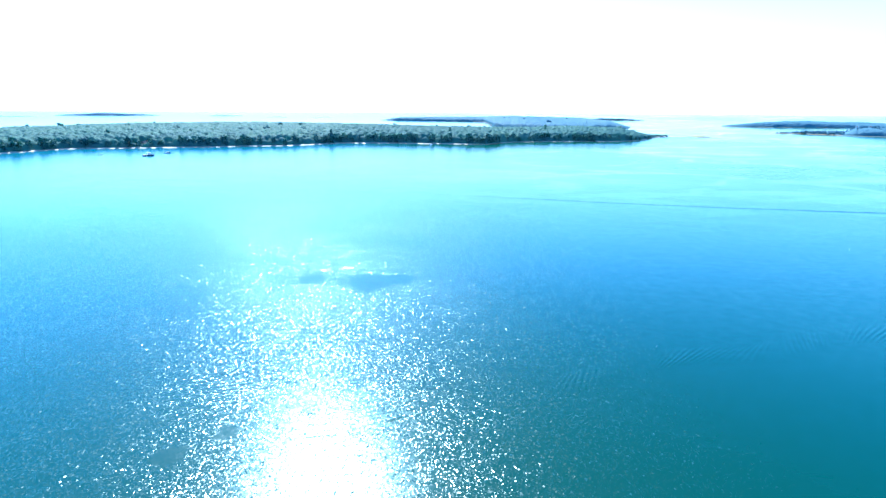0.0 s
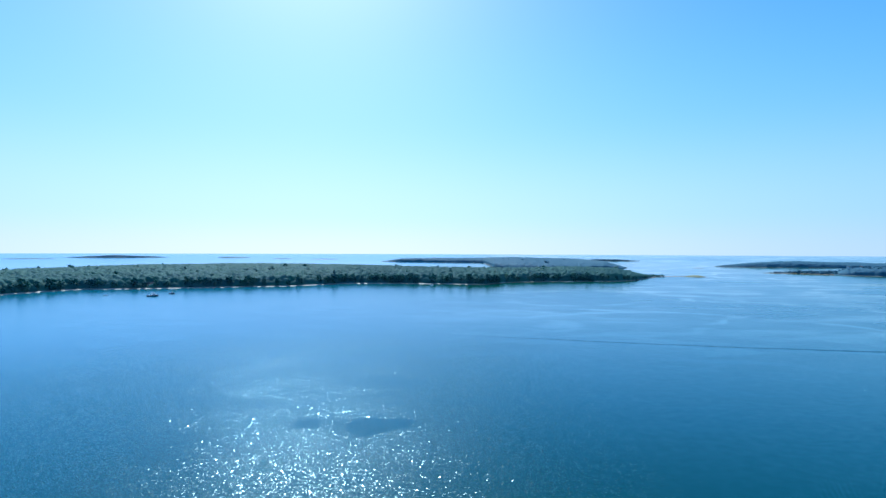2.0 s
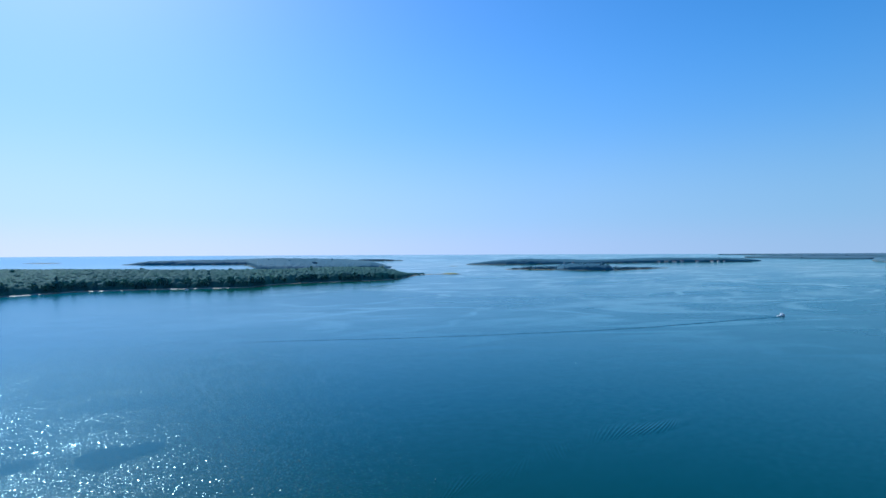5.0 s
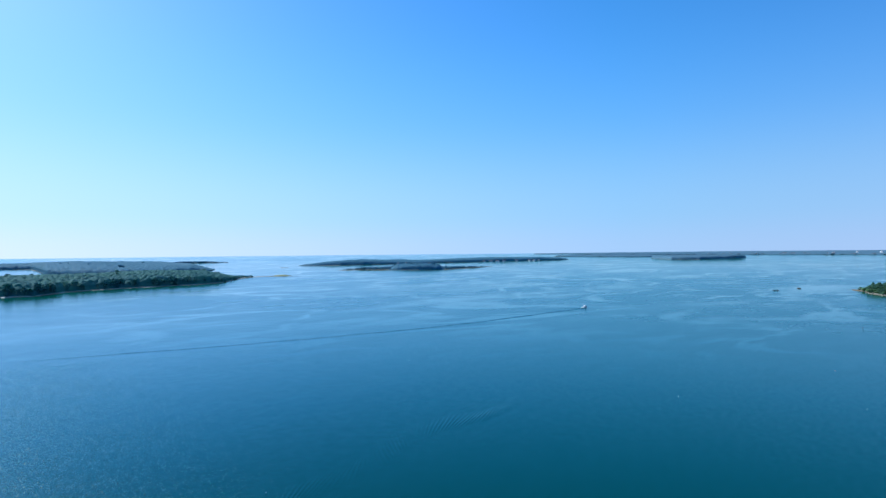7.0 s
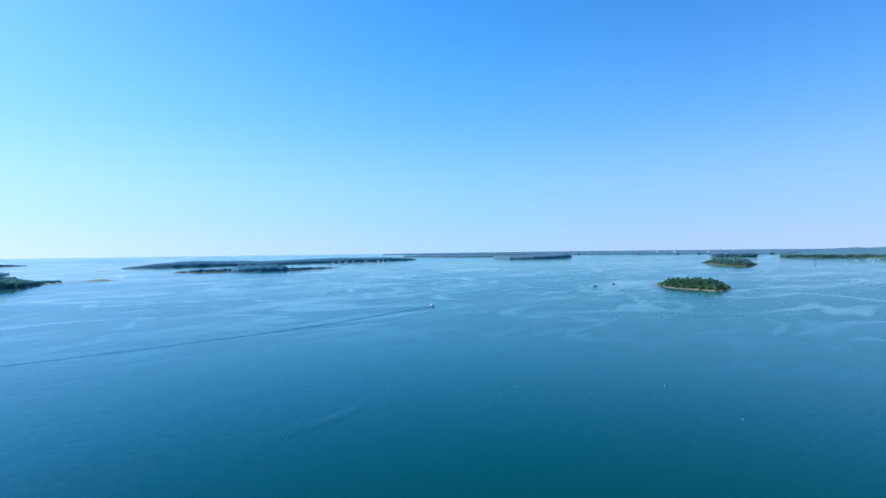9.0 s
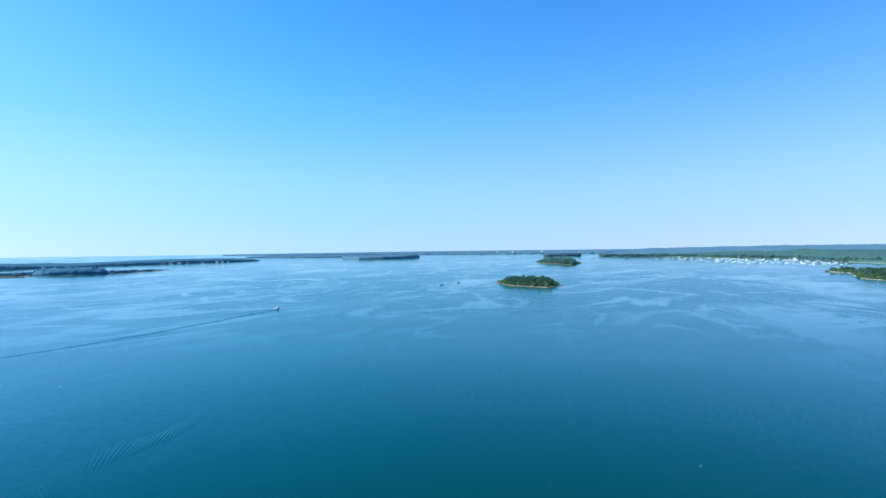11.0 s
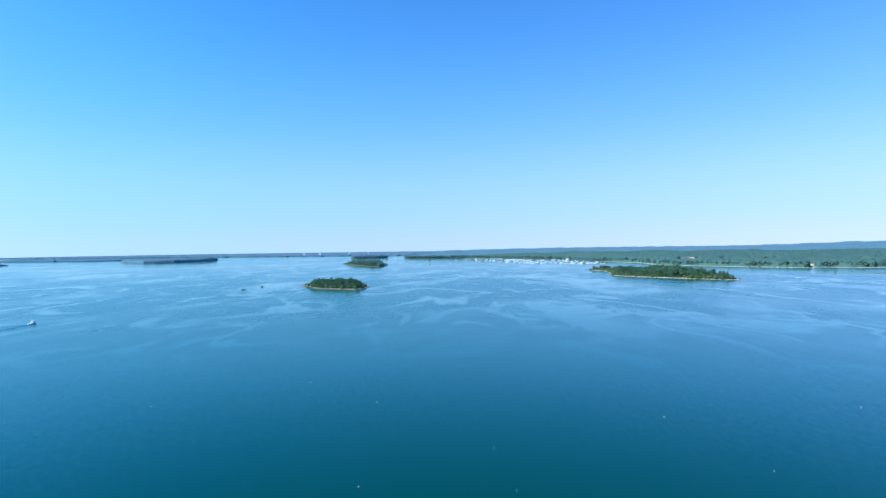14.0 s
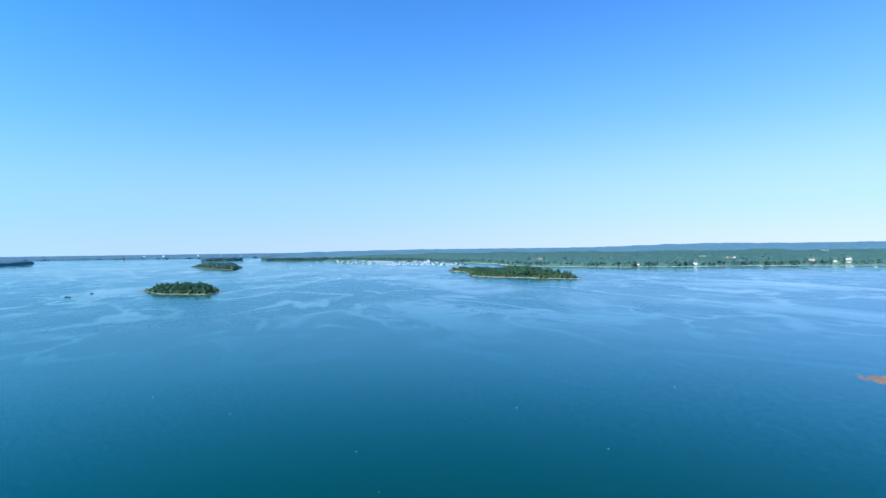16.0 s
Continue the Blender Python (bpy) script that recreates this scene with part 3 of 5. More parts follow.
# the long wooded island across the water
LONG = Land([-49, -44.6, -39, -33, -26, -20.8, -14, -6, -0.4, 1.6, 6, 9.2, 12.2, 14.7, 15.8, 17],
            [925, 921, 980, 960, 952, 950, 1016, 1000, 975, 1045, 1105, 1130, 1145, 1200, 1330, 1440],
            [1480, 1560, 1720, 1900, 1950, 1950, 1750, 1560, 1480, 1500, 1600, 1640, 1560, 1440, 1420, 1450], 10.0, 3, 7.0, 260.0, 1.4)
COTTAGES = [(-33.2, 992, 20, 10, 7, 4, CREAM, ROOF_DARK), (-21.3, 1062, 0, 12, 8, 5, CREAM, SHINGLE), (-12.3, 1060, 30, 12, 8, 5, CREAM, ROOF_DARK), (-5.6, 1042, 10, 15, 9, 5, WHITE, SHINGLE),
            (1.4, 1088, 0, 11, 8, 4, CREAM, ROOF_DARK), (9.6, 1168, -20, 10, 8, 4, CREAM, SHINGLE)]


def lawns(homes, depth):
    """True where trees may stand: off the lawns, cleared towards the drone so the homes show."""
    def keep_off(b, d, rng):
        keep = np.ones(len(b), bool)
        for hb, hd, _, w, deep, *_ in homes:
            keep &= ~((np.abs(np.radians(b - hb) * d) < w * 0.62 + 2.5) & (d > hd - depth - min(max(hd - 1850, 0) * 0.3, 90)) & (d < hd + deep))
        return keep
    return keep_off


LONG.build("long_island", "long low wooded island with a pale rocky shore", 9.0, 42, rim=STRAND)
TIP = lambda b: np.clip((16.9 - b) / 4.0, 0.14, 1)
canopy(LONG, "soft green roof of mixed woodland", 13.4, 2.2, 280, HAZED_COAST_WOOD, -48.9, 16.9, 900, 2000, lawns(COTTAGES, 22), TIP, 9.0, 10.0, 6.2)
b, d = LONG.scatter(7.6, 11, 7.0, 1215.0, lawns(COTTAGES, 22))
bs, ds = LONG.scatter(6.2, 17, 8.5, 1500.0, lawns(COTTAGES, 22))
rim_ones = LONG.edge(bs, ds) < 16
forest("shore_woods", "dense mixed wood with dark shaded edge along the shore", LONG, bs[rim_ones], ds[rim_ones], 14.5, 8.6, 14, [HAZED_COAST_WOOD, HAZED_COAST_WOOD], 21, 0.10, 0.1, True, TIP, True)
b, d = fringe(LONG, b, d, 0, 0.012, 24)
forest("slope_woods", "taller trees behind the shore wood", LONG, b, d, 15.0, 7.6, 6, [HAZED_COAST_WOOD, HAZED_COAST_WOOD], 23, 0.05, 0.55, False, TIP, True)
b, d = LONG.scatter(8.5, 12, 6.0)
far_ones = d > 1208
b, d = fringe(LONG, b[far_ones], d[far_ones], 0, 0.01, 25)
forest("inner_woods", "taller trees above the inner wood", LONG, b, d, 15.5, 8.0, 3, [HAZED_COAST_WOOD, HAZED_COAST_WOOD], 22, 0.06, 0.66, False, TIP, True)

# its gravel spit with a low grassy bar
BAR = Land([15.2, 16.5, 18, 19.4], [1350, 1405, 1452, 1462], [1440, 1468, 1480, 1478], 0.5, 35, 3.0, 18.0, 1.0)
BAR.build("gravel_bar", "low grey gravel bar bared by the tide", 4.0, 12, GRANITE, strand=5.0)
SPIT = Land([19.1, 19.6, 20.3, 21.0], [1455, 1448, 1440, 1456], [1490, 1508, 1515, 1476], 2.6, 31, 3.0, 18.0, 1.4)
SPIT.build("gravel_spit", "low gravel islet with yellow-green grass", 4.0, 12, MEADOW, strand=5.0)
b, d = BAR.scatter(5.0, 33, 2.0, thin=lambda b, d, rng: rng.random(len(b)) < np.interp(b, [15.2, 16.4, 17.6], [1.0, 0.7, 0.0]))
forest("spit_scrub", "low scrub on the gravel bar", BAR, b, d, 3.4, 5.0, 4, [HAZED_COAST_WOOD, NEEDLE], 34, 0.1, 0.2)

# the land behind it, farther out
OUTER = Land([-11.5, -8, -4, -0.6, 0.4, 3, 6, 9, 11.5, 13, 13.9], [3150, 2980, 2900, 2850, 2050, 1900, 1850, 1850, 1880, 1950, 2150],
             [3200, 3300, 3500, 3800, 3900, 3900, 3900, 3400, 2700, 2400, 2200], 14.0, 41, 12.0, 300.0)
# the ground takes the same haze-blue colour as the leaves
OUTER.build("outer_island", "haze-tinted blue-green wooded island behind the long one", 16.0, 30, HAZED_OUTER_WOOD)
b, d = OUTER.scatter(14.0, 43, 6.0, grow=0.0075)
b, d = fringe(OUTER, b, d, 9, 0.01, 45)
forest("outer_woods", "hazy conifer wood on the outer island", OUTER, b, d, 13.5, 9.5, 4, [HAZED_OUTER_WOOD, HAZED_OUTER_WOOD], 44, 0.3, 0.3, False, ends(OUTER, 2.2), True)
canopy(OUTER, "haze-tinted blue-green roof of the wood", 13.4, 4.6, 170, HAZED_OUTER_WOOD, -11.4, 13.8, 1800, 3950, None, ends(OUTER, 2.2), 6.0, 13.0, 4.6)
TAIL = Land([9.2, 10.5, 12, 13.5, 15.1], [3700, 3700, 3780, 3800, 3860], [4000, 4100, 4050, 3980, 3900], 8.0, 47, 6.0, 100.0)
TAIL.build("outer_point", "thin low point running out to sea", 16.0, 8, HAZED_OUTER_WOOD)
b, d = TAIL.scatter(16.0, 48, 5.0)
forest("point_woods", "thin belt of trees on the outer point", TAIL, b, d, 6.0, 13.0, 2, [HAZED_OUTER_WOOD, HAZED_OUTER_WOOD], 49, 0.2, 0.12, False, ends(TAIL, 2.0))

# low islets on the sea's rim
for bearing, half, dist, tall, seed in ((-35.7, 4.2, 5300, 24, 51), (-42.2, 1.9, 4650, 4, 52), (-49, 4.0, 5600, 12, 57), (-26.0, 1.6, 5000, 9, 53), (-17.2, 1.4, 4050, 6, 54), (-21.4, 1.0, 4300, 6, 55), (-5.8, 0.3, 5200, 6, 56)):
    isle = Land([bearing - half, bearing - half * 0.5, bearing, bearing + half * 0.6, bearing + half], [dist, dist - 60, dist - 80, dist - 40, dist],
                [dist + 4, dist + 120, dist + 160, dist + 100, dist + 4], tall * 0.8, seed, 5.0, 40.0)
    # bare ground in the blue leaf colour, painted for the haze out at sea
    isle.build("islet", "low islet far out at sea, tinted haze blue", 20.0, 8, HAZED_TOWN_WOOD)
ROCK = Land([19.8, 20.3, 20.9], [2290, 2270, 2290], [2292, 2300, 2292], 1.0, 61, 2.0, 10.0)
ROCK.build("sea_ledge", "bare dark ledge awash", 2.0, 6, WEED)

# the two-humped island with houses, and the low islands in front of it
HOUSED = Land([21.6, 22.4, 24, 26, 28, 31, 34, 38, 42, 46, 48.5, 49.8], [2570, 2560, 2560, 2560, 2600, 2680, 2780, 2930, 3080, 3280, 3460, 3700],
              [2575, 2600, 2720, 2950, 3100, 3150, 3250, 3400, 3600, 3800, 3850, 3710], 9.0, 71, 8.0, 120.0)
HOUSED_TREES = lambda b: np.interp(b, [21.6, 24.5, 28.4, 31, 33.8, 37, 42, 47, 49.8], [0.25, 0.8, 1.1, 0.85, 0.5, 0.75, 1.0, 0.9, 0.25])
HOUSED.build("housed_island", "long wooded island with white houses along its shore", 12.0, 20, HAZED_OUTER_WOOD)
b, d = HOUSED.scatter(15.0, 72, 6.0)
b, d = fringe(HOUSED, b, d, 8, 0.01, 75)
forest("housed_woods", "haze-tinted blue-green wood on the housed island", HOUSED, b, d, 13.5, 10.0, 4, [HAZED_OUTER_WOOD, HAZED_OUTER_WOOD], 73, 0.2, 0.3, False, HOUSED_TREES, True)
canopy(HOUSED, "haze-tinted blue-green roof of the wood", 13.4, 4.8, 110, HAZED_OUTER_WOOD, 21.7, 49.7, 2500, 3900, None, HOUSED_TREES, 6.0, 13.0, 4.6)
HUMP = Land([25.7, 26.6, 28, 30, 32, 34, 36, 37.3, 38.5, 40, 41, 42], [1850, 1840, 1855, 1830, 1800, 1780, 1770, 1800, 1880, 1960, 2040, 2110],
            [1853, 1880, 1920, 1960, 2020, 2040, 2000, 1930, 1960, 2010, 2070, 2113], 3.0, 81, 5.0, 60.0,
            hill=lambda b, d: 6.5 * np.exp(-((b - 33.9) / 2.1) ** 2))
HUMP.build("hump_island", "low scrubby island with a wooded hump", 7.0, 16, HAZED_OUTER_WOOD, rim=WEED)
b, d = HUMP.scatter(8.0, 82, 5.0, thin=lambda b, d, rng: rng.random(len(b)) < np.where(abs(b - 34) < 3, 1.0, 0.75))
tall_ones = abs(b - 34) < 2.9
canopy(HUMP, "rounded roof of the stand on the hump", 9.6, 3.6, 60, HAZED_OUTER_WOOD, 31.0, 36.9, 1760, 2050, None, lambda b: np.clip(np.minimum(b - 31.0, 36.9 - b) / 0.7, 0, 1), 4.0, 10.0, 4.5)
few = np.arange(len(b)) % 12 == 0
forest("hump_woods", "taller trees on the wooded hump", HUMP, b[tall_ones & few], d[tall_ones & few], 12.5, 8.0, 6, [HAZED_OUTER_WOOD, HAZED_OUTER_WOOD], 83, 0.3, 0.4, False, None, True)
forest("hump_scrub", "low scrub and small trees along the islands", HUMP, b[~tall_ones], d[~tall_ones], 5.5, 7.0, 4, [HAZED_OUTER_WOOD, HAZED_OUTER_WOOD], 84, 0.2, 0.08, False, ends(HUMP, 2.5), True)

# flat wooded islands farther up the bay and the far shore with its town
CLIFF = Land([57.6, 58.2, 59.5, 62, 64.5, 65.5, 66.0], [4150, 3700, 3420, 3450, 3700, 4000, 4200], [4160, 4300, 4500, 4600, 4500, 4350, 4210], 8.0, 91, 8.0, 60.0)
CLIFF.build("flat_island", "steep wooded island with a flat top", 14.0, 14, HAZED_TOWN_WOOD)
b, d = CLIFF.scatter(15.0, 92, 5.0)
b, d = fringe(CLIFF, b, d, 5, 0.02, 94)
forest("flat_island_woods", "even dark wood on the flat-topped island", CLIFF, b, d, 11.5, 8.0, 4, [HAZED_TOWN_WOOD, HAZED_TOWN_WOOD], 93, 0.2, 0.3, False, None, True)
canopy(CLIFF, "haze-tinted blue-green roof of the wood", 12.4, 6.0, 80, HAZED_TOWN_WOOD, 57.7, 65.9, 3400, 4700, None, None, 6.0, 14.0, 4.0)
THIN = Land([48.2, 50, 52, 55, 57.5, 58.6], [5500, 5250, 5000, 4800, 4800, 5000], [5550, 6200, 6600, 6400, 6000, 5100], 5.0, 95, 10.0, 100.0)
THIN.build("thin_island", "long flat wooded island", 22.0, 10, HAZED_TOWN_WOOD)
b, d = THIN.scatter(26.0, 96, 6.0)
canopy(THIN, "far roof of the wood, tinted haze blue", 8.0, 16.0, 40, HAZED_TOWN_WOOD, 48.4, 58.4, 4800, 6500, None, None, 6.0, 20.0, 1.6)
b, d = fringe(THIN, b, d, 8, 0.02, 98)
forest("thin_woods", "far haze-tinted wood on the thin island", THIN, b, d, 8.0, 14.0, 3, [HAZED_TOWN_WOOD, HAZED_TOWN_WOOD], 97, 0.3, 0.1, False, None, True)
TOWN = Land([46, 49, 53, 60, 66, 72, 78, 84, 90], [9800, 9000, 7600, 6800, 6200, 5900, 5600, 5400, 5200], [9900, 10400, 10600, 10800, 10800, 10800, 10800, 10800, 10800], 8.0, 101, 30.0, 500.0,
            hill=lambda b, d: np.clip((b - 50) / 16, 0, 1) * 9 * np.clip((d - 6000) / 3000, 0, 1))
TOWN.build("far_shore", "far low shore with a town", 50.0, 14, HAZED_TOWN_WOOD)
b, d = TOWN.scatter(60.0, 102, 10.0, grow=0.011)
canopy(TOWN, "far roof of woodland above the bay", 8.0, 24.0, 70, HAZED_TOWN_WOOD, 46.2, 89.8, 5200, 10500, None, None, 12.0, 30.0, 2.5)
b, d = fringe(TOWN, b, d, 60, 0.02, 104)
forest("far_shore_woods", "far hazy woodland above the bay", TOWN, b, d, 8.0, 30.0, 3, [HAZED_TOWN_WOOD, HAZED_TOWN_WOOD], 103, 0.2, 0.1, False, None, True)

# two wooded islands in the middle of the bay, the nearer of them small and round
SMALL = Land([73.9, 74.4, 74.9, 76, 77.3, 78.5, 79.3, 80.0, 80.5], [966, 945, 893, 866, 852, 836, 832, 850, 880], [968, 962, 975, 990, 990, 975, 955, 925, 883], 2.5, 111, 5.0, 40.0, 1.1)
SMALL.build("small_island", "small round wooded island with a pale rocky rim", 2.0, 30, strand=6.5)
for bs, ns, fs in (((73.65, 73.9, 74.2, 74.5), (960, 950, 940, 930), (965, 968, 968, 960)), ((80.05, 80.3, 80.6, 80.8), (866, 862, 866, 872), (892, 888, 884, 876))):
    Land(bs, ns, fs, 0.4, 117, 2.0, 10.0, 0.9).build("rock_ledge", "flat dark rock ledge bared by the tide", 1.0, 8, WEED, strand=2.0)
MID = Land([77.9, 78.5, 79.2, 80, 81, 81.8, 82.3, 82.7], [2360, 2290, 2170, 2060, 1960, 1915, 1980, 2120], [2362, 2420, 2460, 2440, 2380, 2330, 2260, 2125], 5.0, 121, 6.0, 50.0, 0.8)
MID.build("mid_island", "round-backed wooded island with a rocky tip", 5.0, 16, rim=WEED)
b, d = MID.scatter(9.0, 122, 5.0)
forest("mid_woods", "dark rounded wood covering the island", MID, b, d, 13.0, 9.5, 8, [HAZED_MAIN_WOOD, HAZED_MAIN_WOOD], 123, 0.1, 0.2, False, ends(MID, 1.2), True)
BACK = Land([78.8, 79.4, 80.4, 81.5, 82.3, 82.7], [4100, 4020, 3980, 3980, 4030, 4150], [4110, 4300, 4400, 4400, 4250, 4160], 6.0, 131, 6.0, 60.0)
BACK.build("back_island", "wooded islet before the far shore", 12.0, 10, HAZED_TOWN_WOOD)
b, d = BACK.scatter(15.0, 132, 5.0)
forest("back_woods", "far haze-tinted blue-green wood on the islet", BACK, b, d, 15.0, 18.0, 3, [HAZED_TOWN_WOOD, HAZED_TOWN_WOOD], 133, 0.3, 0.1)

# the mainland with its wooded slope
MAIN = Land([84.4, 85, 88, 91.5, 95, 98, 100, 102.2, 104, 106.3, 108.3, 110, 113.4, 117, 121.2, 125, 128.9, 132, 135.7, 139, 142.2, 150, 158],
            [3850, 3560, 3500, 3400, 3080, 2880, 2800, 2560, 2330, 2220, 2130, 1880, 1770, 1720, 1683, 1700, 1736, 1800, 1862, 1890, 1914, 1980, 2100],
            [3900, 4400, 7200, 8200, 8600, 8800, 8800, 8800, 8800, 8800, 8800, 8800, 8800, 8800, 8800, 8800, 8800, 8800, 8800, 8800, 8800, 8800, 8800], 19.0, 141, 14.0, 190.0, 0.8,
            hill=lambda b, d: 24 * np.clip((b - 82) / 18, 0.25, 1) * np.clip((d - 2600) / 3400, 0, 1) ** 1.2 + 22 * np.clip((b - 118) / 7, 0, 1) * np.clip((d - 3600) / 2200, 0, 1) + 9 * np.exp(-((b - 130) / 3) ** 2) * np.clip((d - 3600) / 2000, 0, 1))
MAIN.build("mainland", "wooded mainland shore rising to a low ridge", 16.0, 60, LAWN, 1.0, rim=STRAND)
# homes on the slope: bearing, distance, heading, width, depth, eaves, walls, roof
HOMES = [(126.5, 1880, 20, 16, 9, 5, WHITE, ROOF_DARK), (128.6, 2170, -30, 30, 14, 7, WHITE, ROOF_RED), (128.0, 1778, 40, 16, 11, 6, WHITE, ROOF_DARK),
         (130.3, 2060, 0, 22, 9, 5, CREAM, ROOF_DARK), (130.8, 2066, 15, 18, 9, 5, WHITE, ROOF_RED), (131.2, 2080, 70, 12, 9, 6, WHITE, ROOF_DARK), (131.6, 1868, 30, 14, 10, 6, WHITE, ROOF_DARK),
         (137.2, 1995, -10, 18, 10, 3.5, CREAM, ROOF_RED), (138.9, 1975, 20, 12, 8, 3.5, WHITE, ROOF_DARK), (139.8, 2045, 50, 14, 10, 6, WHITE, ROOF_DARK), (139.8, 1960, 0, 12, 8, 3.5, CREAM, ROOF_DARK),
         (138.2, 3080, 10, 40, 16, 7, WHITE, ROOF_DARK), (112.4, 1985, 0, 20, 9, 5, WHITE, ROOF_DARK), (112.8, 1983, 20, 14, 9, 5, WHITE, ROOF_DARK), (113.2, 1980, 10, 16, 9, 5, WHITE, ROOF_RED),
         (107.5, 3900, 0, 50, 20, 8, WHITE, ROOF_DARK), (114.4, 4447, 20, 55, 20, 8, WHITE, ROOF_DARK), (117.2, 1880, 15, 18, 9, 5, CREAM, ROOF_RED), (121.1, 1756, -20, 13, 9, 4, WHITE, ROOF_DARK),
         (122.8, 1750, 30, 12, 8, 4, CREAM, ROOF_DARK), (119.8, 1940, 0, 16, 9, 5, WHITE, ROOF_DARK), (101.5, 2643, 10, 32, 12, 5, WHITE, SHINGLE), (103.2, 2467, 0, 12, 9, 4, WHITE, ROOF_DARK),
         (103.7, 2431, 30, 12, 9, 4, CREAM, ROOF_RED), (102.3, 6400, 0, 44, 18, 14, WHITE, ROOF_DARK), (100.2, 2800, 0, 18, 10, 6, CREAM, ROOF_DARK)]


def clear(b, d, rng):
    """True where trees may stand on the mainland: off the lawns, and thinner by the shore road."""
    keep = ~((wave(b * 2.6, 7) + wave(d / 70, 8) > 1.2) & (d < 2400)) | (rng.random(len(b)) < 0.4)
    return keep & lawns(HOMES, 48)(b, d, rng)


def roofed(b, d, rng):
    """True where the wood's roof is closed: off the lawns and the clearings by the shore."""
    return ~((wave(b * 2.6, 7) + wave(d / 70, 8) > 1.45) & (d < 2300)) & lawns(HOMES, 48)(b, d, rng)


canopy(MAIN, "leafy green roof of the shore wood", 12.0, 4.0, 300, HAZED_MAIN_WOOD, 92.5, 157.9, 1650, 3400, roofed, None, 7.0, 11.5, 5.0)
canopy(MAIN, "unbroken roof of the slope wood", 12.4, 9.0, 250, HAZED_FAR_WOOD, 84.5, 157.9, 3350, 7600, None, None, 9.0, 19.0, 4.6)
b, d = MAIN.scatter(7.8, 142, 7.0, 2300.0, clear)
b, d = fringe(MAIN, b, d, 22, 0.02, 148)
forest("mainland_shore_woods", "leafy green shore wood with clearings", MAIN, b, d, 13.0, 9.0, 6, [HAZED_MAIN_WOOD, NEEDLE], 143, 0.06, 0.12, False, None, True)
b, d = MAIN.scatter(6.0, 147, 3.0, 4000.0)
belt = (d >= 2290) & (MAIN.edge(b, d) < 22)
forest("mainland_woods", "dark belt of trees along the farther shore", MAIN, b[belt], d[belt], 13.0, 12.0, 6, [HAZED_MAIN_WOOD, HAZED_FAR_WOOD], 144, 0.3, 0.1, False, None, True)

# the long low island before the mainland
LOWI = Land([103.5, 104.2, 105.2, 105.9, 107, 108.7, 111, 113.4, 115, 116.4, 117.4], [1462, 1440, 1400, 1190, 1150, 1128, 1100, 1078, 1066, 1058, 1062],
            [1466, 1490, 1500, 1490, 1440, 1390, 1340, 1260, 1190, 1110, 1066], 3.5, 151, 3.0, 60.0)
LOWI.build("low_island", "long low island with scrub and a stony rim", 4.0, 26, rim=STRAND)
b, d = LOWI.scatter(6.5, 152, 4.0)
forest("island_scrub", "yellow-green scrub between the trees", LOWI, b, d, 4.5, 7.5, 4, [SHRUB, LEAF], 153, 0.5, 0.1)
b, d = SMALL.scatter(6.0, 154, 3.0)
forest("islet_scrub", "low green scrub under the trees", SMALL, b, d, 4.0, 6.5, 4, [LEAF_FRESH, LEAF], 155, 0.5, 0.1)

# ---------------------------------------------------------------- single trees on the two near islands
def tube(bm, a, b, ra, rb, n=6):
    a, b = Vector(a), Vector(b)
    m = Matrix.Translation((a + b) / 2) @ (b - a).to_track_quat("Z", "Y").to_matrix().to_4x4()
    bmesh.ops.create_cone(bm, cap_ends=True, segments=n, radius1=ra, radius2=rb, depth=(b - a).length, matrix=m)


def box(bm, x, y, z, w, d, h):
    """A box w by d by h whose base centre is x, y, z."""
    bmesh.ops.create_cube(bm, size=1, matrix=Matrix.Translation((x, y, z + h / 2)) @ Matrix.Diagonal((w, d, h, 1)))


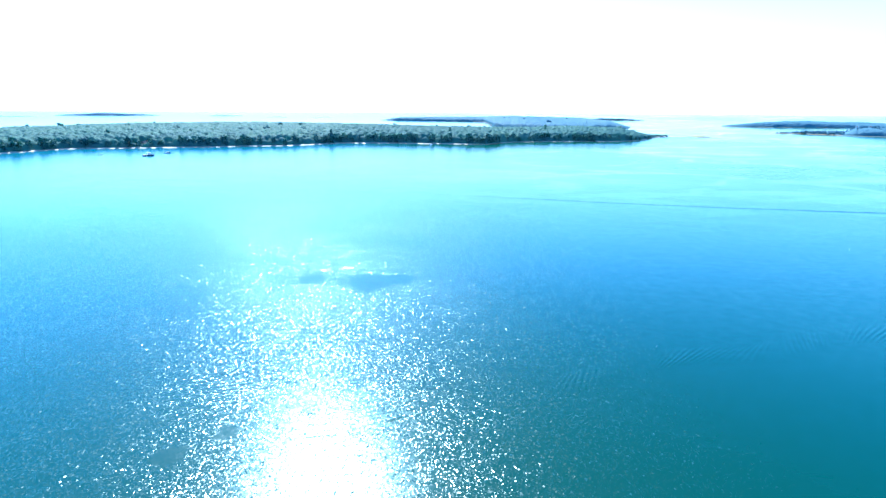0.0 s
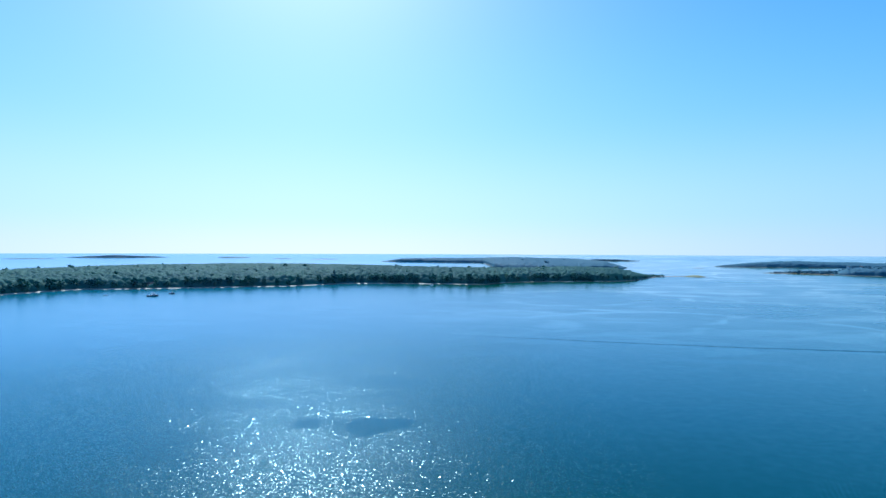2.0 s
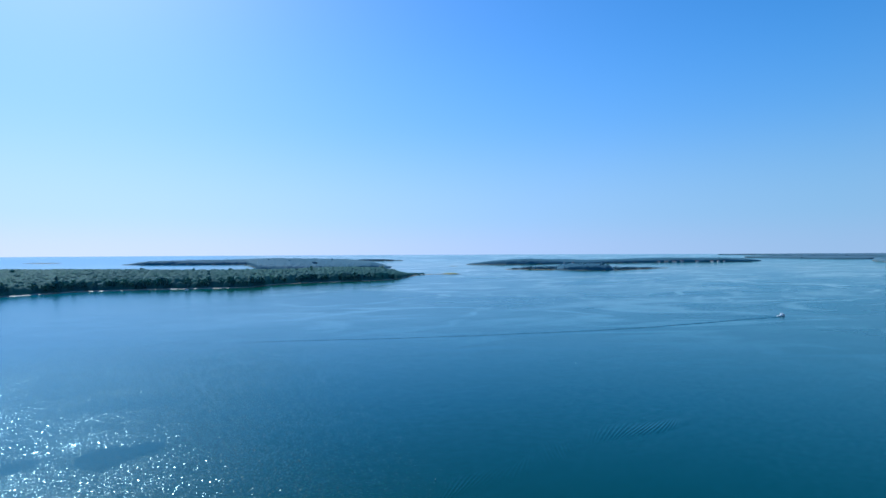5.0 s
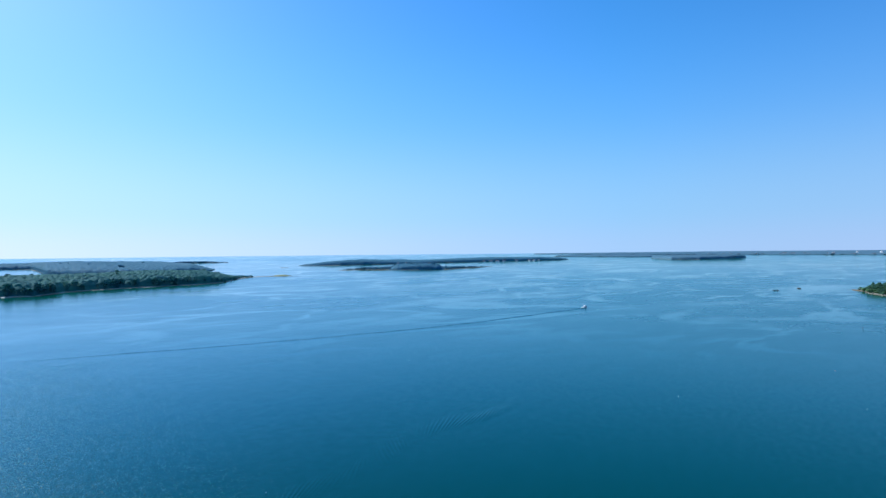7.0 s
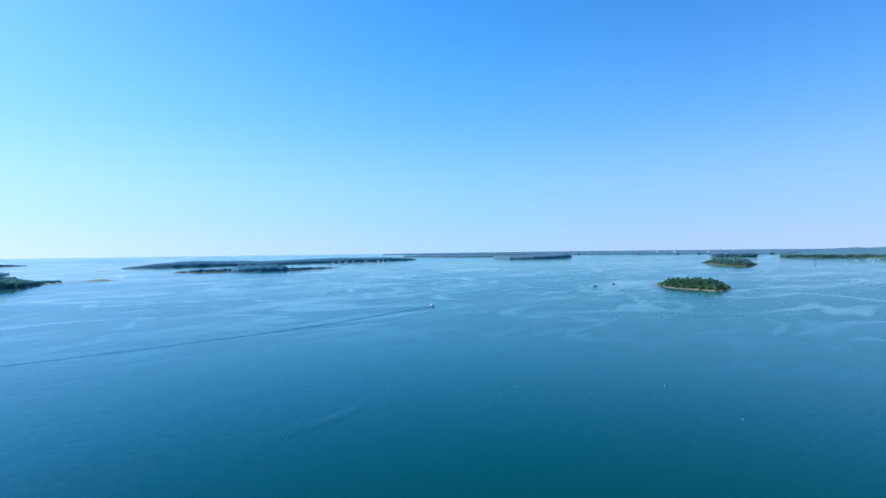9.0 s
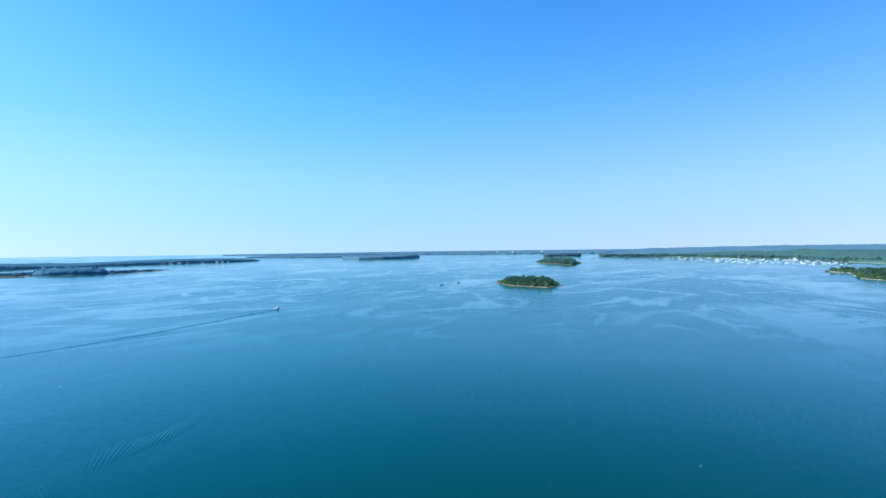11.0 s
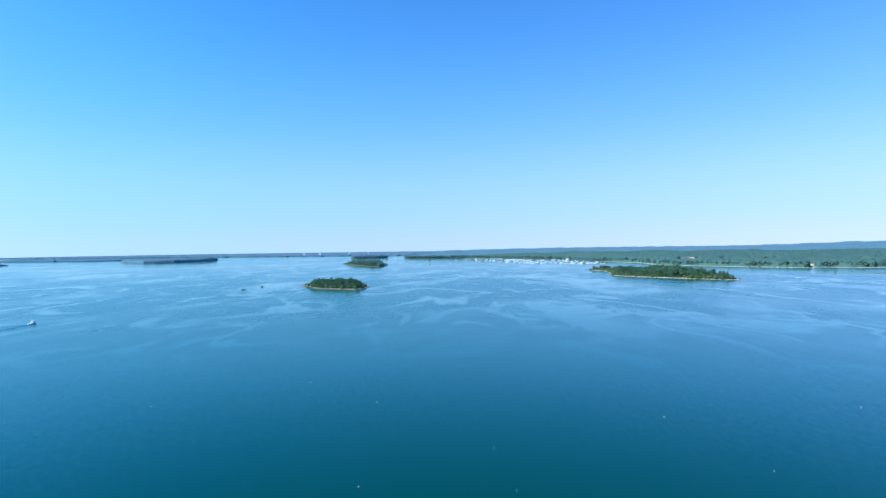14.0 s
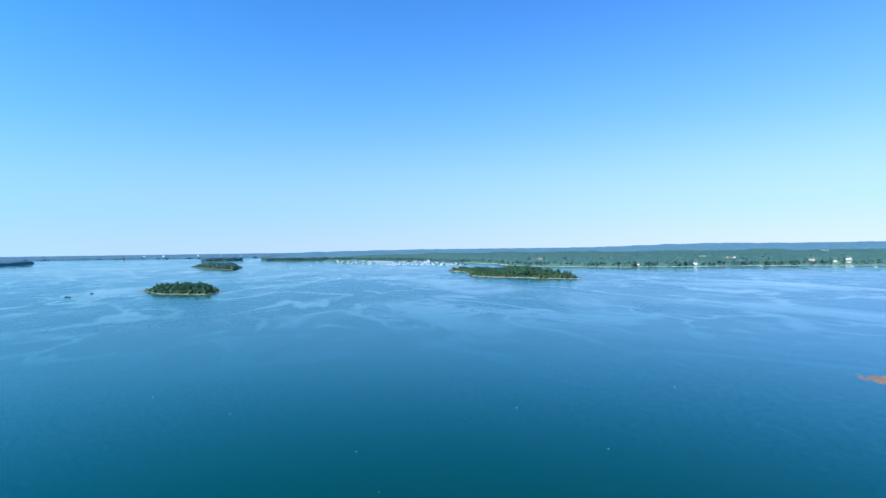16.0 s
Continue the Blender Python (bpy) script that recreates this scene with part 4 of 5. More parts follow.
def build_tree(kind, tall, wide, mat, label, seed):
    rng = np.random.default_rng(seed)
    tree = thing("tree", label, "tree", "island trees")
    bm = bmesh.new()
    lean = Vector((rng.uniform(-0.4, 0.4), rng.uniform(-0.4, 0.4), tall * 0.45))
    tube(bm, (0, 0, -0.6), lean, tall * 0.024, tall * 0.014, 7)
    tube(bm, lean, (lean.x * 1.6, lean.y * 1.6, tall * 0.86), tall * 0.014, tall * 0.005, 6)
    for k in range(6):
        turn, start = k * 2.4 + rng.uniform(0, 1), tall * rng.uniform(0.28, 0.62)
        out = wide * rng.uniform(0.25, 0.4)
        foot = lean * (start / (tall * 0.45)) if start < tall * 0.45 else Vector((lean.x * 1.3, lean.y * 1.3, start))
        tube(bm, (foot.x, foot.y, start), (foot.x + math.cos(turn) * out, foot.y + math.sin(turn) * out, start + tall * 0.14), tall * 0.008, tall * 0.003, 5)
    part("trunk", bm, BARK, tree, "grey-brown trunk with limbs")
    n = 52 if kind == "broad" else 46
    u = rng.random(n)
    turn = rng.uniform(0, 6.28, n)
    if kind == "broad":
        lobes = rng.normal(0, 1, (6, 3)) * (wide * 0.2, wide * 0.2, tall * 0.10) + (0, 0, tall * 0.66)
        way = rng.normal(0, 1, (n, 3))
        way /= np.linalg.norm(way, axis=1, keepdims=True)
        centres = lobes[rng.integers(0, 6, n)] + way * (wide * 0.22, wide * 0.22, tall * 0.17)
        radii = wide * rng.uniform(0.07, 0.15, n)
    else:
        layer = np.floor(u * 8) / 8
        reach = wide * 0.46 * (1.05 - layer) * rng.uniform(0.35, 1.0, n)
        centres = np.stack([np.cos(turn) * reach, np.sin(turn) * reach, tall * (0.26 + 0.74 * layer) - reach * 0.18], 1)
        radii = wide * (0.05 + 0.075 * (1 - layer)) * rng.uniform(0.8, 1.3, n)
    v, f = clump_mesh(centres, radii, 0.7, rng)
    mesh_object("crown", v, f, mat, tree, "dense crown of leaf clumps with gaps")
    return tree


BROAD = "rounded broadleaf tree with a dense mid-green crown"
OPEN = "spreading broadleaf tree with an open sunlit crown"
CONIFER = "dark narrow spruce with a ragged pointed crown"
TREES = [build_tree("broad", 12.5, 10.5, LEAF, BROAD, 201), build_tree("broad", 11.5, 9.5, LEAF, BROAD, 202), build_tree("broad", 10.0, 9.0, LEAF_FRESH, OPEN, 203),
         build_tree("broad", 13.0, 9.0, LEAF, BROAD, 204), build_tree("pine", 13.5, 7.0, NEEDLE, CONIFER, 205), build_tree("pine", 11.5, 6.0, NEEDLE, CONIFER, 206)]


# copy_thing keeps only the pose's own turn and place, so sizes go in after it
def copy_sized(ob, m):
    made = copy_thing(ob, m)
    made.matrix_basis = m
    return made


def plant_sized(land, gap, margin, seed, weights, limit, thin=None, size=1.0, crest=None):
    rng = np.random.default_rng(seed)
    b, d = land.scatter(gap, seed, margin, thin=thin)
    for k in rng.permutation(len(b))[:limit]:
        proto = TREES[rng.choice(len(TREES), p=weights)]
        z = float(land.ground(b[k:k + 1], d[k:k + 1])[0])
        p, _ = spot(b[k], d[k], z)
        grown = rng.uniform(0.8, 1.1) * size * (0.62 + 0.42 * min(1.0, float(land.edge(b[k:k + 1], d[k:k + 1])[0]) / 32))
        grown *= crest(b[k]) if crest else 1.0
        copy_sized(proto, Matrix.Translation(p) @ pose(0, 0, 0, 0, 0, rng.uniform(0, 360)) @ Matrix.Scale(grown, 4))


plant_sized(SMALL, 8.4, 9.0, 211, [0.36, 0.32, 0.08, 0.18, 0.03, 0.03], 150, lambda b, d, rng: (b > 74.9) & (b < 79.9), 0.84)
plant_sized(LOWI, 10.0, 8.0, 212, [0.24, 0.22, 0.1, 0.16, 0.16, 0.12], 250, lambda b, d, rng: (b > 105.9) & (rng.random(len(b)) < 0.5 + 0.5 * np.exp(-((b - 111.3) / 2.2) ** 2)) | (b < 105.9) & (rng.random(len(b)) < 0.5), 1.0, lambda b: 0.95 + 0.4 * math.exp(-((b - 111.2) / 1.7) ** 2) + 0.15 * math.exp(-((b - 114.2) / 1.0) ** 2))
for ob, (bb, dd) in zip(TREES, ((76.5, 900), (77.5, 905), (78.6, 890), (110.5, 1200), (111.5, 1210), (112.5, 1180))):
    land = SMALL if bb < 90 else LOWI
    p, _ = spot(bb, dd, float(land.ground(np.array([bb]), np.array([dd]))[0]))
    ob.matrix_basis = Matrix.Translation(p)


# loose boulders along the rims of the near islands and off their tips
def boulders(land, label, count, seed, tails):
    rng = np.random.default_rng(seed)
    b = rng.uniform(land.b[0], land.b[-1], count)
    n, f = land.shores(b)
    d = np.where(rng.random(count) < 0.72, n + rng.uniform(-4, 7, count), f + rng.uniform(-6, 3, count))
    for tb, td, reach in tails:
        extra = 30
        b = np.concatenate([b, tb + rng.normal(0, 0.16, extra) * reach])
        d = np.concatenate([d, td + rng.normal(0, 4, extra)])
    z = np.clip(land.ground(b, d), -0.3, 2)
    p, s = spot(b, d, z)
    v, faces = clump_mesh(p, rng.uniform(0.5, 1.5, len(b)) ** 1.3, 0.55, rng)
    tagged(mesh_object("shore_rocks", v, faces, BEACH, None, label), category="rocks", kind="stuff")


boulders(SMALL, "tan and grey boulders round the small island", 260, 301, ((73.8, 966, 1.4), (80.6, 884, 1.4)))
boulders(LOWI, "pale boulders along the low island", 300, 302, ((117.6, 1062, 1.6), (103.5, 1462, 1.0)))
boulders(LONG, "pale boulders along the wooded shore", 420, 303, ((15.9, 1400, 2.0),))
boulders(SPIT, "cobbles along the spit", 120, 304, ((21.2, 1458, 1.2),))

# ---------------------------------------------------------------- houses
def build_house(w, d, h, wall, roof, label, name="house"):
    """A gabled house, its long side along x, standing on z = 0."""
    house = thing(name, label, "house", "shore houses")
    bm = bmesh.new()
    box(bm, 0, 0, -2.5, w, d, h + 2.5)
    for s in (-1, 1):
        a, b_, c = (bm.verts.new((s * w / 2, y, z)) for y, z in ((-d / 2, h), (d / 2, h), (0, h + d * 0.36)))
        bm.faces.new((a, b_, c))
    part("wall", bm, wall, house)
    bm = bmesh.new()
    over, t, top = 0.5, 0.25, h + d * 0.36
    for s in (-1, 1):
        ring = [bm.verts.new((x, y, z)) for x in (-w / 2 - over, w / 2 + over)
                for y, z in ((0, top + 0.05), (s * (d / 2 + over), h - over * 0.72 + 0.05), (s * (d / 2 + over), h - over * 0.72 + 0.05 + t), (0, top + 0.05 + t))]
        bm.faces.new(ring[:4])
        bm.faces.new(ring[4:])
        for k in range(4):
            bm.faces.new((ring[k], ring[(k + 1) % 4], ring[4 + (k + 1) % 4], ring[4 + k]))
    part("roof", bm, roof, house)
    bm = bmesh.new()
    box(bm, w * 0.22, d * 0.12, h + d * 0.2, 0.9, 0.9, d * 0.16 + 1.6)
    part("chimney", bm, ROOF_RED, house, "brick chimney")
    count = max(2, int(w / 4.5))
    for s in (-1, 1):
        for level in range(max(1, int(h / 2.9))):
            for k in range(count):
                bm = bmesh.new()
                box(bm, (k + 0.5) * w / count - w / 2, s * d / 2, 1.0 + level * 2.8, 1.1, 0.16, 1.4)
                part("window", bm, TINT, house, "dark window pane")
    bm = bmesh.new()
    box(bm, w * 0.06, -d / 2, 0.0, 1.0, 0.2, 2.1)
    part("door", bm, TEAK, house, "wooden front door")
    return house


def settle(ob, land, bearing, dist, heading):
    z = float(land.ground(np.array([float(bearing)]), np.array([float(dist)]))[0])
    ob.matrix_basis = stand(bearing, dist, z, heading + bearing)


def house_label(wall, roof, w):
    wall = {"white_paint": "white", "cream_clapboard": "cream"}[wall.name]
    roof = {"asphalt_roof": "dark grey", "tan_roof": "reddish", "grey_shingle": "grey shingled"}[roof.name]
    return f"{'long ' if w > 28 else ''}{wall} gabled house with a {roof} roof among trees"


for hb, hd, turn, w, deep, eaves, wall, roof in HOMES:
    settle(build_house(w * 0.8, deep * 0.9, eaves, wall, roof, house_label(wall, roof, w)), MAIN, hb, hd, turn)
for k, (hb, hd) in enumerate(((41.0, 3058), (41.7, 3082), (42.4, 3106), (45.7, 3280), (46.2, 3306), (46.7, 3346), (31.9, 2728), (32.8, 2760), (43.1, 3172), (44.4, 3230))):
    settle(build_house(14 + k % 3 * 3, 9, 6, WHITE, ROOF_DARK, "white gabled house close above the island's shore"), HOUSED, hb, hd - 22, k * 17)
settle(build_house(16, 9, 6, WHITE, ROOF_DARK, "white gabled house at the island's end"), OUTER, 12.8, 1956, 20)
for hb, hd, turn, w, deep, eaves, wall, roof in COTTAGES:
    settle(build_house(w, deep, eaves, wall, roof, house_label(wall, roof, w).replace("house", "cottage"), "cottage"), LONG, hb, hd, turn)
for k, (hb, hd, w, h) in enumerate(((68.9, 6320, 34, 10), (69.6, 6240, 26, 8), (72.5, 6500, 24, 10), (74.1, 6700, 20, 16), (75.7, 6700, 22, 16), (78.7, 6600, 20, 15), (82.5, 5900, 30, 9), (66.8, 6250, 36, 8), (80.6, 6500, 24, 10))):
    settle(build_house(w, 18, h, WHITE, ROOF_DARK, "large pale building in the far town", "town_building"), TOWN, hb, hd, k * 11)

rng = np.random.default_rng(61)
for k in range(26):
    hb = 62.5 + 21 * (k + rng.uniform(0.1, 0.9)) / 26
    hd = float(TOWN.shores(np.array([hb]))[0][0]) + rng.uniform(50, 260)
    settle(build_house(rng.uniform(16, 28), 12, rng.uniform(5, 9), WHITE, ROOF_DARK, "white gabled building on the far town shore", "town_building"), TOWN, hb, hd, rng.uniform(-30, 30))


# ---------------------------------------------------------------- boats
def hull_mesh(length, beam, depth, draft, stern=0.75, n=13):
    """A pointed hull along +y: rounded sections from a square stern to a raked bow, closed by its deck."""
    bm = bmesh.new()
    rings = []
    for i in range(n):
        u = i / (n - 1)
        half = beam / 2 * min(1.0, stern + (1 - stern) * min(1, u * 2.4)) * max(0.02, 1 - max(0, (u - 0.45) / 0.55) ** 2.1)
        sheer = depth * (1 + 0.35 * u * u)
        low = -draft * (1 - max(0, (u - 0.6) / 0.4) ** 2 * 0.9)
        y = (u - 0.5) * length
        rings.append([bm.verts.new((half * c, y + 0.06 * length * s * max(0, u - 0.7), z)) for c, s, z in
                      ((-1, 1, sheer), (-0.93, 0.6, sheer * 0.4), (-0.62, 0.1, low * 0.5), (0, 0, low), (0.62, 0.1, low * 0.5), (0.93, 0.6, sheer * 0.4), (1, 1, sheer))])
    for a, b_ in zip(rings, rings[1:]):
        for k in range(6):
            bm.faces.new((a[k], a[k + 1], b_[k + 1], b_[k]))
    bm.faces.new(rings[0])
    bm.faces.new(rings[-1])
    return bm


def deck_mesh(length, beam, depth, stern=0.75, n=13):
    bm = bmesh.new()
    rows = []
    for i in range(n):
        u = i / (n - 1)
        half = 0.97 * beam / 2 * min(1.0, stern + (1 - stern) * min(1, u * 2.4)) * max(0.02, 1 - max(0, (u - 0.45) / 0.55) ** 2.1)
        z = depth * (1 + 0.35 * u * u) - 0.06
        rows.append([bm.verts.new((x * half, (u - 0.5) * length + 0.06 * length * max(0, u - 0.7), z + t)) for x in (-1, 1) for t in (0, -0.08)])
    for a, b_ in zip(rows, rows[1:]):
        bm.faces.new((a[0], a[2], b_[2], b_[0]))
        bm.faces.new((a[1], a[3], b_[3], b_[1]))
    return bm


def build_lobster_boat(length, hull_mat, label, name="lobster_boat"):
    k = length / 10.0
    boat = thing(name, label, "boat")
    part("hull", hull_mesh(length, 3.3 * k, 1.1 * k, 0.6 * k), hull_mat, boat, "", True)
    part("deck", deck_mesh(length, 3.3 * k, 1.1 * k), GELCOAT, boat, "pale deck")
    bm = bmesh.new()
    box(bm, 0, 1.0 * k, 1.05 * k, 2.3 * k, 2.6 * k, 1.75 * k)
    bmesh.ops.bevel(bm, geom=bm.edges[:], offset=0.12 * k, segments=2, affect="EDGES")
    house = part("wheelhouse", bm, GELCOAT, boat, "white wheelhouse")
    bm = bmesh.new()
    box(bm, 0, 0.4 * k, 2.8 * k, 2.6 * k, 4.2 * k, 0.14 * k)
    part("roof", bm, GELCOAT, house)
    for s in (-0.58, 0.58):
        bm = bmesh.new()
        box(bm, s * k, 2.31 * k, 1.85 * k, 0.95 * k, 0.06 * k, 0.65 * k)
        part("windscreen", bm, TINT, house, "dark windscreen pane")
    for s in (-1.17, 1.17):
        for y in (0.4, 1.6):
            bm = bmesh.new()
            box(bm, s * k, y * k, 1.85 * k, 0.06 * k, 0.9 * k, 0.62 * k)
            part("window", bm, TINT, house, "dark side window")
    bm = bmesh.new()
    box(bm, 0, 3.2 * k, 1.25 * k, 1.7 * k, 2.0 * k, 0.5 * k)
    bmesh.ops.bevel(bm, geom=bm.edges[:], offset=0.18 * k, segments=2, affect="EDGES")
    part("trunk_cabin", bm, GELCOAT, boat)
    bm = bmesh.new()
    tube(bm, (0, -0.2 * k, 2.9 * k), (0, -0.4 * k, 5.0 * k), 0.05 * k, 0.03 * k)
    tube(bm, (-0.7 * k, -0.35 * k, 4.2 * k), (0.7 * k, -0.35 * k, 4.2 * k), 0.03 * k, 0.03 * k)
    part("mast", bm, ALLOY, boat, "short radio mast")
    bm = bmesh.new()
    for s in (-1, 1):
        for y in (1.5, 2.7, 3.9, 4.7):
            tube(bm, (s * 1.45 * k * (1 - max(0, y - 1) * 0.16), y * k, 1.2 * k), (s * 1.4 * k * (1 - max(0, y - 1) * 0.16), y * k, 1.95 * k), 0.025 * k, 0.025 * k, 5)
    part("rail", bm, ALLOY, boat, "bow rail stanchions")
    bm = bmesh.new()
    box(bm, 0.4 * k, -2.6 * k, 1.05 * k, 1.3 * k, 1.1 * k, 0.6 * k)
    part("engine_box", bm, GELCOAT, boat)
    return boat


def build_sailboat(length, hull_mat, label, sail=False):
    k = length / 9.0
    boat = thing("sailboat", label, "sailboat", "" if sail else "moored boats")
    part("hull", hull_mesh(length, 2.9 * k, 1.0 * k, 0.6 * k, 0.62), hull_mat, boat, "", True)
    part("deck", deck_mesh(length, 2.9 * k, 1.0 * k, 0.62), GELCOAT, boat, "white deck")
    bm = bmesh.new()
    box(bm, 0, 0.5 * k, 0.98 * k, 1.5 * k, 3.2 * k, 0.55 * k)
    bmesh.ops.bevel(bm, geom=bm.edges[:], offset=0.15 * k, segments=2, affect="EDGES")
    part("cabin", bm, GELCOAT, boat)
    bm = bmesh.new()
    tube(bm, (0, 0.9 * k, 1.2 * k), (0, 0.8 * k, 12.5 * k), 0.09 * k, 0.06 * k)
    part("mast", bm, ALLOY, boat, "tall alloy mast")
    bm = bmesh.new()
    tube(bm, (0, 0.8 * k, 2.2 * k), (0, -3.2 * k, 2.3 * k), 0.06 * k, 0.06 * k)
    part("boom", bm, ALLOY, boat)
    if sail:
        bm = bmesh.new()
        n = 8
        for side in (0, 0.03):
            rows = [[bm.verts.new((side + 0.5 * k * math.sin(math.pi * j / 5) * (1 - i / n), 0.8 * k - 3.9 * k * (1 - i / n) * j / 5, 2.4 * k + 9.8 * k * i / n)) for j in range(6)] for i in range(n + 1)]
            for a, b_ in zip(rows, rows[1:]):
                for j in range(5):
                    bm.faces.new((a[j], a[j + 1], b_[j + 1], b_[j]))
        part("mainsail", bm, WHITE, boat, "white mainsail set", True)
    else:
        bm = bmesh.new()
        tube(bm, (0, 0.5 * k, 2.42 * k), (0, -3.0 * k, 2.45 * k), 0.17 * k, 0.12 * k)
        part("sail_cover", bm, CANVAS, boat, "blue sail cover")
    return boat


def build_skiff(length, mat, label):
    boat = thing("skiff", label, "boat")
    k = length / 5.0
    part("hull", hull_mesh(length, 1.9 * k, 0.65 * k, 0.25 * k, 0.8, 9), mat, boat, "", True)
    for y in (-1.2, 0.2, 1.4):
        bm = bmesh.new()
        box(bm, 0, y * k, 0.5 * k, 1.5 * k, 0.3 * k, 0.06 * k)
        part("thwart", bm, TEAK, boat, "wooden seat")
    bm = bmesh.new()
    box(bm, 0, -2.55 * k, 0.2 * k, 0.4 * k, 0.35 * k, 0.95 * k)
    part("outboard", bm, TAR, boat, "dark outboard motor")
    return boat


def build_work_float(length, wide, label):
    raft = thing("work_float", label, "float")
    for y in (-0.32, 0.32):
        bm = bmesh.new()
        tube(bm, (-length / 2, y * wide, 0.05), (length / 2, y * wide, 0.05), 0.4, 0.4, 8)
        part("pontoon", bm, TAR, raft, "dark pontoon")
    planks = 9
    for k in range(planks):
        bm = bmesh.new()
        box(bm, (k + 0.5) * length / planks - length / 2, 0, 0.42, length / planks - 0.06, wide, 0.12)
        part("plank", bm, TAR, raft)
    bm = bmesh.new()
    box(bm, -length * 0.18, 0, 0.54, 1.8, 1.4, 0.9)
    part("shed", bm, TAR, raft, "small dark shed")
    bm = bmesh.new()
    box(bm, length * 0.25, 0.3, 0.54, 1.2, 1.0, 0.7)
    part("crate", bm, TEAK, raft)
    return raft


build_lobster_boat(9.0, GELCOAT, "white lobster boat under way, trailing a long wake").matrix_basis = stand(51.25, 584, 0, 84)
build_lobster_boat(13.5, NAVY, "dark-hulled workboat moored off the wooded shore", "workboat").matrix_basis = stand(-33.1, 805, 0, 60)
build_lobster_boat(8.0, NAVY, "small dark-hulled boat moored near the shore", "workboat").matrix_basis = stand(-31.5, 842, 0, 75)
build_skiff(5.0, GELCOAT, "small white skiff on a mooring").matrix_basis = stand(-36.8, 847, 0, 50)
build_sailboat(7.5, GELCOAT, "small white sailboat moored under the trees").matrix_basis = stand(-6.05, 968, 0, 40)
build_work_float(7.5, 3.4, "low dark work float with a shed, at anchor").matrix_basis = stand(68.2, 902, 0, 70)
build_work_float(5.0, 3.2, "small dark work float at anchor").matrix_basis = stand(69.96, 960, 0, 30)
build_sailboat(9.0, GELCOAT, "white sailboat with its mainsail up on the open bay", True).matrix_basis = stand(87.0, 2116, 0, 150)
build_skiff(5.0, GELCOAT, "small white skiff drifting off the low island").matrix_basis = stand(121.7, 1166, 0, 30)
for k, (bb, dd, size) in enumerate(((92.05, 1168, 5), (84.66, 2317, 9), (83.9, 2330, 8), (120.2, 1665, 10), (140.1, 1790, 9), (141.6, 1765, 9), (74.1, 2161, 9), (133.4, 1770, 8), (64.8, 3000, 9), (89.2, 2240, 8))):
    build_lobster_boat(size * 0.75, GELCOAT, "white motor boat lying on the calm bay", "motor_boat").matrix_basis = stand(bb, dd, 0, 40 + 37 * k)

# the mooring field off the mainland
MOORED = [build_sailboat(9.2, GELCOAT, "white sailboat on a mooring in the crowded field"), build_sailboat(7.8, GELCOAT, "white sailboat on a mooring in the crowded field"),
          build_sailboat(9.6, NAVY, "navy-hulled sailboat on a mooring in the crowded field"), build_lobster_boat(7.8, GELCOAT, "white motor boat on a mooring in the crowded field", "motor_boat"),
          build_lobster_boat(9.6, GELCOAT, "large white motor boat on a mooring in the crowded field", "motor_boat")]
for ob in MOORED:
    tagged(ob, group="moored boats")
rng = np.random.default_rng(77)
taken = []
while len(taken) < 240:
    bb = 89.5 + 16.0 * rng.beta(1.8, 1.5)
    shore = float(MAIN.shores(np.array([bb]))[0][0])
    dd = shore - 60 - rng.uniform(0, 1) * max(60, min(shore - 2060, 780))
    x, y = dd * math.sin(radians(bb)), dd * math.cos(radians(bb))
    if all(math.hypot(x - a, y - c) > 20 for a, c in taken):
        taken.append((x, y))
        k = len(taken) - 1
        proto = MOORED[k] if k < len(MOORED) else MOORED[rng.choice(5, p=[0.32, 0.28, 0.1, 0.2, 0.1])]
        m = stand(bb, dd, 0, 215 + rng.uniform(-18, 18))
        if k < len(MOORED):
            proto.matrix_basis = m
        else:
            copy_sized(proto, m)

# ---------------------------------------------------------------- marks and pots on the water
def build_pot_buoy(mat, label):
    buoy = thing("pot_buoy", label, "buoy", "pot buoys")
    bm = bmesh.new()
    tube(bm, (0, 0, -0.15), (0, 0, 0.1), 0.09, 0.12, 10)
    tube(bm, (0, 0, 0.1), (0, 0, 0.22), 0.12, 0.04, 10)
    part("float", bm, mat, buoy)
    bm = bmesh.new()
    tube(bm, (0, 0, 0.2), (0, 0, 0.45), 0.015, 0.015, 6)
    part("spindle", bm, TEAK, buoy, "wooden spindle")
    return buoy


pots = [build_pot_buoy(FADED, "faded grey-white lobster pot buoy afloat"), build_pot_buoy(BUOY_RED, "red lobster pot buoy afloat")]
for k, (bb, dd) in enumerate(((74.6, 255), (72.46, 326), (81.3, 215), (93.6, 163), (79.3, 139), (119.7, 168), (95.9, 135), (92.3, 978), (18.4, 143), (33, 300), (60, 240), (105, 330), (126, 250), (110.5, 205), (48, 330))):
    m = stand(bb, dd, 0, k * 40)
    if k < 2:
        pots[k].matrix_basis = m
    else:
        copy_sized(pots[0], m)
pole = thing("channel_spar", "thin dark channel spar standing in the water", "buoy")
bm = bmesh.new()
tube(bm, (0, 0, -1), (0, 0, 2.4), 0.12, 0.09, 8)
part("spar", bm, TAR, pole)
bm = bmesh.new()
tube(bm, (0, 0, -0.3), (0, 0, 0.3), 0.3, 0.26, 10)
part("collar", bm, TAR, pole, "dark weathered collar")
pole.matrix_basis = stand(74.4, 505, 0)

